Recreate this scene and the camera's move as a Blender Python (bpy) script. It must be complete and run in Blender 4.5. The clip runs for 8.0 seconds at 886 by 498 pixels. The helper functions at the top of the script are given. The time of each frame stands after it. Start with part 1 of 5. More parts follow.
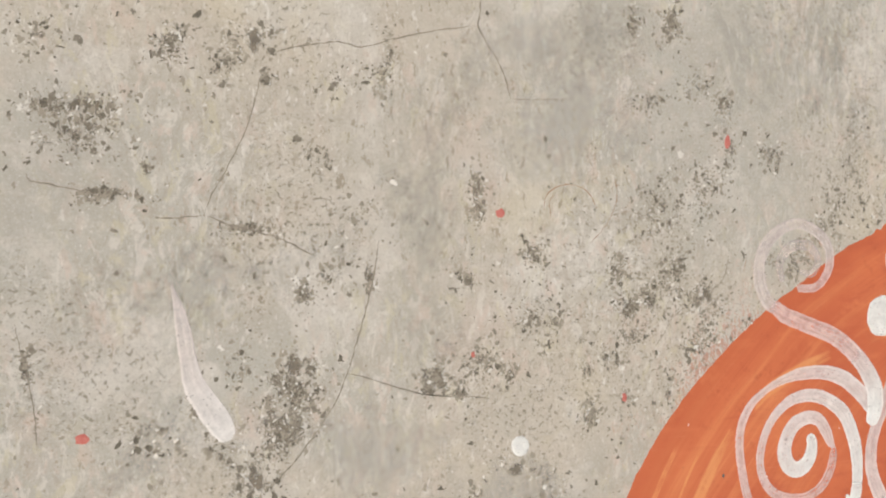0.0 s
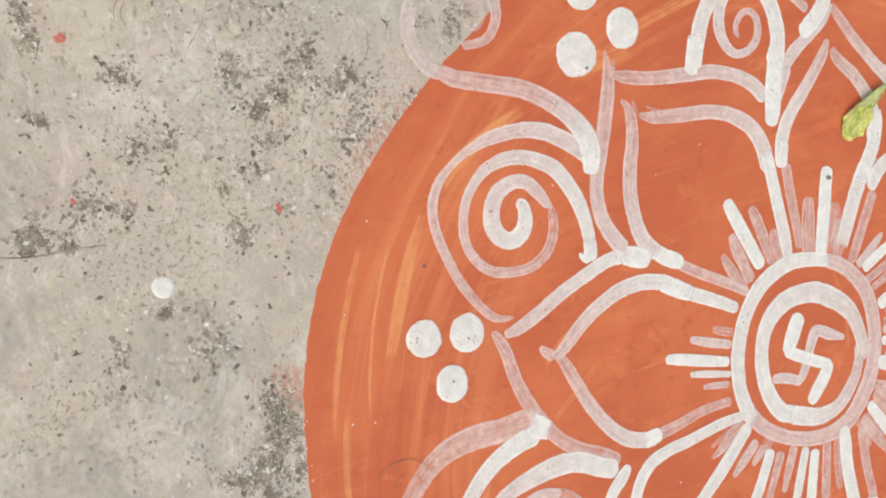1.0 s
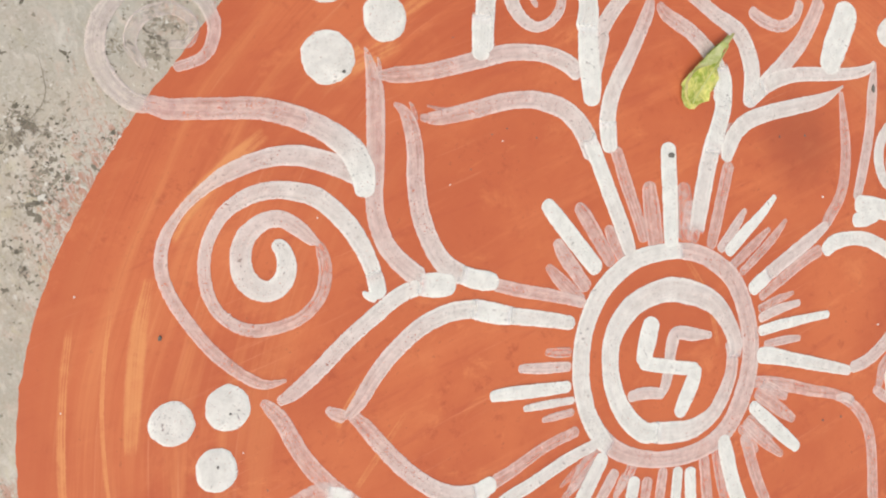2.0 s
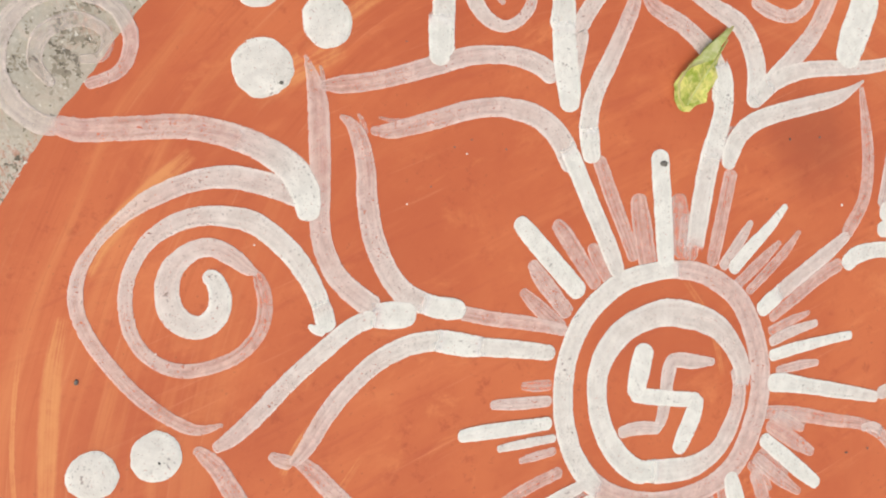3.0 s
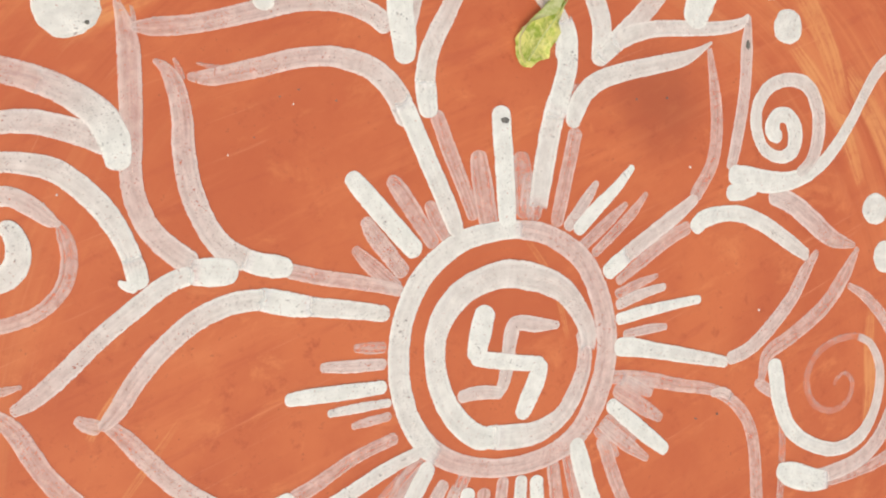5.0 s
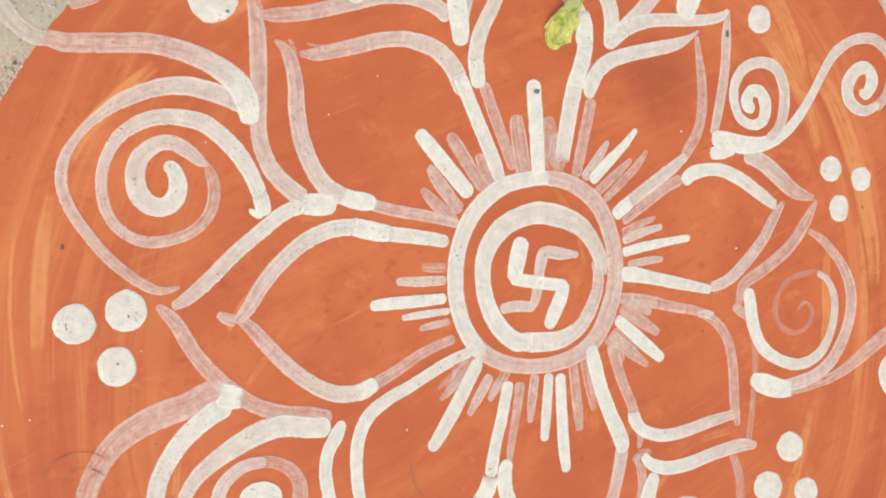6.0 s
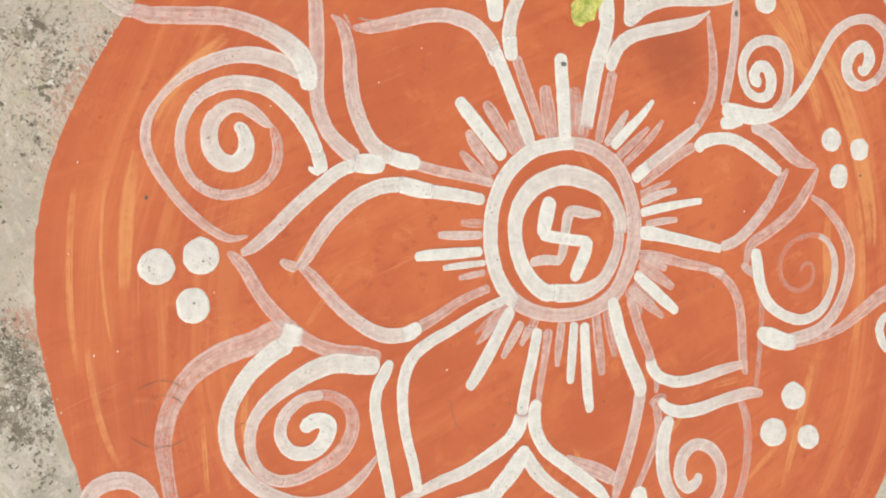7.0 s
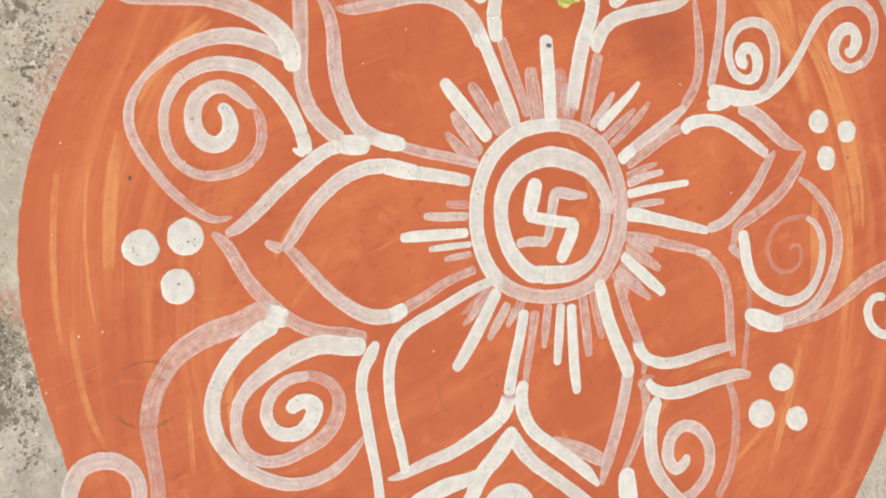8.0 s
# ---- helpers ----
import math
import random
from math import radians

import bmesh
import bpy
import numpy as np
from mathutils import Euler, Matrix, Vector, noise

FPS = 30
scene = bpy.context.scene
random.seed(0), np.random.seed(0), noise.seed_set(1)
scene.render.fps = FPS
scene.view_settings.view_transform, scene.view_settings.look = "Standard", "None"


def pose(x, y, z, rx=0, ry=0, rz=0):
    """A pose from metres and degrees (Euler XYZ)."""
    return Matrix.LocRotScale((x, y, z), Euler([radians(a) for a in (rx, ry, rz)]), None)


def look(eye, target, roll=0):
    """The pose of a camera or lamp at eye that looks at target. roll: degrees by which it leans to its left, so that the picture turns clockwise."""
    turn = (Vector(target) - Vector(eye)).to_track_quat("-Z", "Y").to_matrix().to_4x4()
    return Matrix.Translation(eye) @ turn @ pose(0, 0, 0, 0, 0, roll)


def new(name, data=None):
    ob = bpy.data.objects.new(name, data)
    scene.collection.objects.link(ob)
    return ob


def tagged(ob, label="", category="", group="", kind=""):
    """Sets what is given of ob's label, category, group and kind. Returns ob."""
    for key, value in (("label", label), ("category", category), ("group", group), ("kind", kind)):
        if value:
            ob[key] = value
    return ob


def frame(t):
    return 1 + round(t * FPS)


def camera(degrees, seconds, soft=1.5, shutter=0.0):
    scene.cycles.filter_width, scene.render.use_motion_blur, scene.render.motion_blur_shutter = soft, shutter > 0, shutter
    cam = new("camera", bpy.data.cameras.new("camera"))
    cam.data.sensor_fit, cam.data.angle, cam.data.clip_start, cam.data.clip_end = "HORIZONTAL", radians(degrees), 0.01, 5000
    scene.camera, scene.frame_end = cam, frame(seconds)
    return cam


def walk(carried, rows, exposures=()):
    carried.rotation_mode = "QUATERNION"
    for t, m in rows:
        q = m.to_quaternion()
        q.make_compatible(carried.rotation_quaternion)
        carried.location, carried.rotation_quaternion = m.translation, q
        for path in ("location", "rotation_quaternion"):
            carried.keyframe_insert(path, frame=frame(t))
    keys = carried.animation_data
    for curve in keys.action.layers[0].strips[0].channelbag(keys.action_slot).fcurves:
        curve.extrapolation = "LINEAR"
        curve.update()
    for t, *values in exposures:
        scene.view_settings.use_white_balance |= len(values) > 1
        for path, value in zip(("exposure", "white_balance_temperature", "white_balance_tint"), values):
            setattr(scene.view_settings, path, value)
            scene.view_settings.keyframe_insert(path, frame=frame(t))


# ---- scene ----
cam = camera(44.6, 8.0, soft=2.0)
ROWS = [
    (0.0, -1.0402, 0.4327, 0.7664, -2.95, -25.09, 1.88),
    (0.3, -0.9411, 0.4245, 0.7855, -2.61, -25.49, -2.81),
    (0.5, -0.8785, 0.4009, 0.7981, -2.48, -25.78, -5.96),
    (0.6, -0.8495, 0.3915, 0.8131, -2.64, -25.56, -7.51),
    (0.8, -0.8050, 0.3684, 0.8240, -2.68, -26.33, -10.71),
    (1.0, -0.7577, 0.3443, 0.8063, -2.60, -26.69, -13.79),
    (1.2, -0.6890, 0.3378, 0.7756, -2.80, -26.60, -16.98),
    (1.5, -0.6053, 0.3473, 0.7649, -2.66, -26.97, -19.43),
    (1.8, -0.5411, 0.3431, 0.7569, -2.04, -27.15, -21.03),
    (2.0, -0.5103, 0.3430, 0.7514, -2.36, -26.80, -21.19),
    (2.2, -0.4938, 0.3208, 0.7411, -1.39, -26.97, -21.92),
    (3.3, -0.3688, 0.3209, 0.7089, -2.73, -20.65, -22.23),
    (3.5, -0.3521, 0.3150, 0.7104, -2.59, -19.21, -22.18),
    (4.0, -0.3202, 0.3082, 0.7047, -2.90, -18.71, -22.29),
    (4.2, -0.3072, 0.3013, 0.7035, -2.84, -20.28, -22.09),
    (4.4, -0.3015, 0.2893, 0.7028, -2.59, -22.84, -22.11),
    (4.5, -0.3065, 0.2822, 0.6980, -2.47, -24.34, -21.96),
    (4.7, -0.3202, 0.2665, 0.6933, -2.47, -26.16, -22.05),
    (5.8, -0.4775, 0.2614, 0.8439, -1.83, -28.39, -22.38),
    (6.0, -0.5130, 0.2792, 0.8760, -2.10, -28.55, -22.22),
    (6.2, -0.5470, 0.2845, 0.9002, -1.53, -28.58, -22.38),
    (6.5, -0.5834, 0.2937, 0.9283, -1.87, -28.65, -22.14),
    (7.0, -0.6034, 0.2754, 0.9479, -2.21, -28.59, -22.20),
    (7.5, -0.6023, 0.2641, 0.9491, -2.23, -28.70, -22.43),
    (8.0, -0.5993, 0.2580, 0.9560, -2.25, -28.67, -22.58),
]
DISC = (-0.0096, -0.0747)
ROUND = [(20.9, 7.5), (10.8, 8.5), (3.8, 5.3), (-1.1, -0.9), (2.0, -1.0), (-2.5, 0.8), (1.1, -1.2), (0.1, 1.6), (1.6, -1.0)]
RADIUS = 0.5573
TINTS = [(0.0, 0.22, 6470, 10), (0.5, 0.19, 6400, 10), (1.0, 0.23, 6350, 10), (2.0, 0.24, 6400, 10), (3.5, 0.22, 6580, 9.5), (4.5, 0.22, 6560, 9.5), (6.0, 0.25, 6690, 7), (8.0, 0.24, 6690, 8)]
walk(cam, [(t, pose(x, y, z, rx, ry, rz)) for t, x, y, z, rx, ry, rz in ROWS], TINTS)

# ---- light: open shade under a bright sky, a broad soft sun ----
SUN_UP, SUN_TURN = 52, 250
world = bpy.data.worlds.new("bright_sky")
scene.world = world
world.use_nodes = True
wn = world.node_tree
sky = wn.nodes.new("ShaderNodeTexSky")
sky.sky_type, sky.sun_disc = "NISHITA", False
sky.sun_elevation, sky.sun_rotation = radians(SUN_UP), radians(SUN_TURN)
sky.air_density, sky.dust_density, sky.ozone_density = 1.0, 4.0, 0.6
wn.links.new(sky.outputs[0], wn.nodes["Background"].inputs[0])
wn.nodes["Background"].inputs[1].default_value = 0.12
lamp = bpy.data.lights.new("sun", "SUN")
lamp.energy, lamp.angle, lamp.color = 1.5, radians(50), (1.0, 0.92, 0.70)
sun = new("sun", lamp)
way = Vector((math.sin(radians(SUN_TURN)), math.cos(radians(SUN_TURN)), math.tan(radians(SUN_UP)))).normalized()
sun.matrix_world = look(way * 20, (0, 0, 0))


# ---- materials ----
class Nodes:
    """A small hand for writing node materials."""

    def __init__(self, name, rough=0.8, gloss=0.3):
        self.mat = bpy.data.materials.new(name)
        self.mat.use_nodes = True
        self.tree = self.mat.node_tree
        self.bsdf = self.tree.nodes["Principled BSDF"]
        self.bsdf.inputs["Roughness"].default_value = rough
        self.bsdf.inputs["Specular IOR Level"].default_value = gloss
        self.co = self.tree.nodes.new("ShaderNodeTexCoord").outputs["Object"]

    def node(self, kind, **sockets):
        n = self.tree.nodes.new(kind)
        for key, value in sockets.items():
            self.put(n.inputs[key.replace("_", " ")], value)
        return n

    def put(self, socket, value):
        if isinstance(value, bpy.types.NodeSocket):
            self.tree.links.new(value, socket)
        else:
            socket.default_value = value

    def noise(self, scale, detail=4, rough=0.55, vec=None, warp=0.0):
        n = self.node("ShaderNodeTexNoise", Vector=vec or self.co, Scale=scale, Detail=detail, Roughness=rough, Distortion=warp)
        return n.outputs["Fac"]

    def math(self, op, a, b=0.0, c=0.0, clamp=False):
        n = self.tree.nodes.new("ShaderNodeMath")
        n.operation, n.use_clamp = op, clamp
        for s, v in zip(n.inputs, (a, b, c)):
            self.put(s, v)
        return n.outputs[0]

    def span(self, value, lo, hi, a=0.0, b=1.0):
        n = self.tree.nodes.new("ShaderNodeMapRange")
        n.interpolation_type = "SMOOTHSTEP"
        for s, v in zip(n.inputs, (value, lo, hi, a, b)):
            self.put(s, v)
        return n.outputs[0]

    def mix(self, fac, a, b, how="MIX"):
        n = self.tree.nodes.new("ShaderNodeMix")
        n.data_type, n.blend_type = "RGBA", how
        for s, v in zip((n.inputs[0], n.inputs[6], n.inputs[7]), (fac, a, b)):
            self.put(s, (*v, 1) if isinstance(v, tuple) and len(v) == 3 else v)
        return n.outputs[2]

    def polar(self, cx, cy):
        """The way round and the distance from a point of the ground."""
        off = self.node("ShaderNodeVectorMath", Vector=self.co)
        off.operation, off.inputs[1].default_value = "SUBTRACT", (cx, cy, 0)
        s = self.node("ShaderNodeSeparateXYZ", Vector=off.outputs[0])
        flat = self.node("ShaderNodeCombineXYZ", X=s.outputs[0], Y=s.outputs[1])
        length = self.node("ShaderNodeVectorMath", Vector=flat.outputs[0])
        length.operation = "LENGTH"
        return self.math("ARCTAN2", s.outputs[1], s.outputs[0]), length.outputs["Value"]

    def stretched(self, x, y, z=0.0):
        return self.node("ShaderNodeCombineXYZ", X=x, Y=y, Z=z).outputs[0]

    def turned(self, degrees, sx, sy):
        m = self.tree.nodes.new("ShaderNodeMapping")
        self.put(m.inputs[0], self.co)
        m.inputs["Rotation"].default_value[2] = radians(degrees)
        m.inputs["Scale"].default_value = (sx, sy, 1)
        return m.outputs[0]

    def bump(self, height, strength, distance):
        b = self.node("ShaderNodeBump", Height=height, Strength=strength, Distance=distance)
        self.tree.links.new(b.outputs[0], self.bsdf.inputs["Normal"])

    def colour(self, value):
        self.put(self.bsdf.inputs["Base Color"], (*value, 1) if isinstance(value, tuple) else value)


def concrete():
    m = Nodes("weathered_concrete", 0.88, 0.25)
    broad, mid, fine = m.noise(2.6, 5), m.noise(11, 7, 0.6), m.noise(140, 5, 0.65)
    c = m.mix(m.span(broad, 0.40, 0.60), (0.455, 0.432, 0.372), (0.545, 0.485, 0.395))
    pale = m.math("MULTIPLY", m.span(mid, 0.50, 0.56), m.span(m.noise(4.1, 3, 0.5, warp=0.6), 0.42, 0.55))
    c = m.mix(m.math("MULTIPLY", pale, 0.75), c, (0.63, 0.59, 0.52))
    grey = m.math("MULTIPLY", m.span(m.noise(6.3, 6, 0.6, m.turned(20, 1.4, 0.6)), 0.55, 0.68), 0.55)
    c = m.mix(grey, c, (0.40, 0.375, 0.325))
    c = m.mix(m.span(m.noise(31, 6, 0.65, warp=0.5), 0.34, 0.66, 0.30, 0.0), c, (0.37, 0.335, 0.265))
    c = m.mix(m.span(m.noise(52, 5, 0.6), 0.5, 0.7, 0.0, 0.35), c, (0.60, 0.55, 0.46))
    c = m.mix(m.span(fine, 0.3, 0.75, 0.0, 0.30), c, (0.36, 0.31, 0.24))
    hue = m.noise(7.5, 4, 0.6, warp=0.4)
    c = m.mix(m.span(hue, 0.55, 0.7, 0.0, 0.45), c, (0.56, 0.49, 0.35))
    c = m.mix(m.span(hue, 0.46, 0.32, 0.0, 0.45), c, (0.45, 0.435, 0.375))
    c = m.mix(m.span(m.noise(13, 4, 0.6), 0.55, 0.7, 0.0, 0.35), c, (0.54, 0.445, 0.37))
    grain = m.noise(420, 4, 0.7)
    c = m.mix(m.span(grain, 0.52, 0.72, 0.0, 0.5), c, (0.33, 0.29, 0.225))
    c = m.mix(m.span(grain, 0.46, 0.28, 0.0, 0.5), c, (0.66, 0.62, 0.55))
    # pores and lichen freckles in loose fields
    field = m.span(m.noise(5.2, 5, 0.65), 0.46, 0.60)
    freckle = m.math("MULTIPLY", m.span(m.noise(250, 4, 0.65, warp=0.5), 0.57, 0.615), field)
    c = m.mix(m.math("MULTIPLY", freckle, 0.7), c, (0.20, 0.172, 0.12))
    freckle_b = m.math("MULTIPLY", m.span(m.noise(150, 4, 0.7, m.turned(35, 1.0, 0.55)), 0.585, 0.63), m.span(m.noise(3.7, 5), 0.47, 0.60))
    c = m.mix(m.math("MULTIPLY", freckle_b, 0.6), c, (0.25, 0.20, 0.13))
    chip = m.math("MULTIPLY", m.span(m.noise(170, 4, 0.65, m.turned(70, 1, 0.5)), 0.59, 0.64), m.span(m.noise(8, 3), 0.40, 0.6))
    c = m.mix(m.math("MULTIPLY", chip, 0.6), c, (0.70, 0.67, 0.61))
    # flaking cement skin: small pale, yellowish and pinkish scales in worn fields, smooth trowelled cement between
    worn = m.span(m.noise(4.6, 5, 0.62, warp=0.5), 0.42, 0.56)
    scale_a = m.noise(95, 6, 0.72, m.turned(68, 1.0, 0.55), 0.6)
    c = m.mix(m.math("MULTIPLY", m.span(scale_a, 0.53, 0.60), m.math("MULTIPLY", worn, 0.5)), c, (0.66, 0.62, 0.545))
    c = m.mix(m.math("MULTIPLY", m.span(scale_a, 0.46, 0.39), m.math("MULTIPLY", worn, 0.38)), c, (0.36, 0.30, 0.235))
    scale_b = m.noise(62, 6, 0.7, m.turned(55, 1.0, 0.6), 0.5)
    c = m.mix(m.math("MULTIPLY", m.span(scale_b, 0.54, 0.62), m.math("MULTIPLY", worn, 0.42)), c, (0.575, 0.455, 0.37))
    c = m.mix(m.math("MULTIPLY", m.span(scale_b, 0.45, 0.37), m.math("MULTIPLY", worn, 0.38)), c, (0.55, 0.50, 0.33))
    # pale scrawls of old lime
    vein = m.math("ABSOLUTE", m.math("SUBTRACT", m.noise(13, 5, 0.6, warp=1.2), 0.5))
    c = m.mix(m.math("MULTIPLY", m.span(vein, 0.010, 0.0), m.span(m.noise(5, 3), 0.48, 0.6, 0.0, 0.4)), c, (0.66, 0.63, 0.56))
    # terracotta paint rubbed into the slab beside the disc
    turn, far = m.polar(*DISC)
    side = m.math("MULTIPLY", m.span(turn, 1.75, 2.25), m.span(turn, 2.98, 2.78))
    close = m.math("MULTIPLY", m.span(far, 0.545, 0.65, 1.0, 0.0), side)
    grain_red = m.noise(240, 7, 0.8, m.turned(-58, 1.0, 0.45), 1.2)
    reach = m.math("MULTIPLY_ADD", m.noise(17, 4, 0.6), 0.55, m.math("MULTIPLY", close, 0.45))
    near = m.math("MULTIPLY", m.span(m.math("MULTIPLY_ADD", grain_red, 1.0, m.math("MULTIPLY", reach, 0.55)), 0.86, 0.94), m.span(close, 0.02, 0.30))
    c = m.mix(m.math("MULTIPLY", near, m.span(m.noise(11, 4, 0.6, warp=0.6), 0.44, 0.60, 0.05, 0.62)), c, (0.47, 0.16, 0.09))
    c = m.mix(m.math("MULTIPLY", close, m.span(m.noise(26, 5, 0.7), 0.48, 0.68, 0.0, 0.10)), c, (0.56, 0.33, 0.225))
    m.colour(c)
    h = m.math("ADD", m.math("MULTIPLY", fine, 0.5), m.math("MULTIPLY", mid, 0.6))
    h = m.math("SUBTRACT", h, m.math("MULTIPLY", freckle, 0.5))
    m.bump(h, 0.5, 0.0018)
    return m.mat


def ground_coat(m):
    """The brushed terracotta coat: its colour and its relief."""
    turn, far = m.polar(*DISC)
    blot = m.noise(7, 5, 0.6)
    c = m.mix(m.span(blot, 0.35, 0.68), (0.52, 0.125, 0.050), (0.605, 0.166, 0.064))
    # brush drags across the middle
    drag = m.noise(1, 6, 0.66, m.turned(-38, 5, 34), 0.5)
    c = m.mix(m.span(drag, 0.52, 0.72, 0.0, 0.55), c, (0.67, 0.205, 0.082))
    drag_b = m.noise(1, 5, 0.66, m.turned(-60, 9, 60), 0.3)
    c = m.mix(m.span(drag_b, 0.54, 0.70, 0.0, 0.45), c, (0.46, 0.098, 0.045))
    bristle = m.noise(1, 4, 0.7, m.turned(-44, 4, 190), 0.25)
    lines = m.math("MULTIPLY", m.span(bristle, 0.60, 0.72), m.span(m.noise(9, 4, 0.6), 0.44, 0.62))
    c = m.mix(m.math("MULTIPLY", lines, 0.55), c, (0.72, 0.29, 0.15))
    # worn spots where the coat is thin and the slab's dirt shows through
    dab = m.noise(60, 7, 0.76, warp=0.1)
    field = m.span(m.noise(5.5, 4, 0.6), 0.42, 0.60)
    c = m.mix(m.math("MULTIPLY", m.span(dab, 0.53, 0.68), m.math("MULTIPLY_ADD", field, 0.52, 0.10)), c, (0.40, 0.083, 0.036))
    c = m.mix(m.math("MULTIPLY", m.span(m.noise(21, 6, 0.7, m.turned(-40, 0.7, 1.2), 0.6), 0.53, 0.68), m.math("MULTIPLY_ADD", field, 0.58, 0.16)), c, (0.70, 0.235, 0.090))
    speck = m.math("MULTIPLY", m.span(m.noise(190, 4, 0.7), 0.63, 0.68), m.span(m.noise(14, 4, 0.6), 0.47, 0.62))
    c = m.mix(m.math("MULTIPLY", speck, 0.62), c, (0.30, 0.085, 0.045))
    # brush drags round the rim: broad light sweeps, darker troughs, fine bristle lines
    swing = m.math("MULTIPLY_ADD", m.noise(2.5, 2), 0.05, far)
    ring = m.noise(1, 5, 0.62, m.stretched(m.math("MULTIPLY", turn, 0.9), m.math("MULTIPLY", swing, 34)), 0.25)
    rim = m.math("MULTIPLY", m.span(far, 0.33, 0.44), m.span(far, 0.55, 0.52))
    c = m.mix(m.math("MULTIPLY", m.span(ring, 0.50, 0.66), m.math("MULTIPLY_ADD", rim, 0.50, 0.05)), c, (0.71, 0.265, 0.10))
    c = m.mix(m.math("MULTIPLY", m.span(ring, 0.48, 0.36), m.math("MULTIPLY_ADD", rim, 0.40, 0.0)), c, (0.45, 0.094, 0.038))
    hair = m.noise(1, 4, 0.7, m.stretched(m.math("MULTIPLY", turn, 2.3), m.math("MULTIPLY", swing, 230)), 0.1)
    c = m.mix(m.math("MULTIPLY", m.span(hair, 0.58, 0.74), m.math("MULTIPLY_ADD", rim, 0.28, 0.03)), c, (0.76, 0.37, 0.19))
    c = m.mix(m.math("MULTIPLY", m.span(hair, 0.44, 0.30), m.math("MULTIPLY_ADD", rim, 0.30, 0.0)), c, (0.43, 0.09, 0.036))
    c = m.mix(m.span(far, 0.515, 0.54, 0.0, 0.35), c, (0.46, 0.094, 0.036))
    # a dark patch with a soft edge inside one petal
    _, off = m.polar(0.212, 0.128)
    dark_patch = m.math("MULTIPLY", m.span(off, 0.018, 0.062, 1.0, 0.0), m.span(m.noise(22, 4), 0.25, 0.6, 0.55, 1.0))
    c = m.mix(m.math("MULTIPLY", dark_patch, 0.55), c, (0.34, 0.085, 0.04))
    # grit
    grit = m.math("MULTIPLY", m.span(m.noise(420, 2), 0.70, 0.74), m.span(m.noise(12, 3), 0.45, 0.6))
    c = m.mix(m.math("MULTIPLY", grit, 0.5), c, (0.20, 0.08, 0.04))
    h = m.math("ADD", m.math("MULTIPLY", m.noise(240, 4, 0.6), 0.5), m.math("MULTIPLY", ring, 0.5))
    return c, h


def terracotta():
    m = Nodes("terracotta_paint", 0.62, 0.35)
    c, h = ground_coat(m)
    m.colour(c)
    m.bump(h, 0.22, 0.0012)
    return m.mat


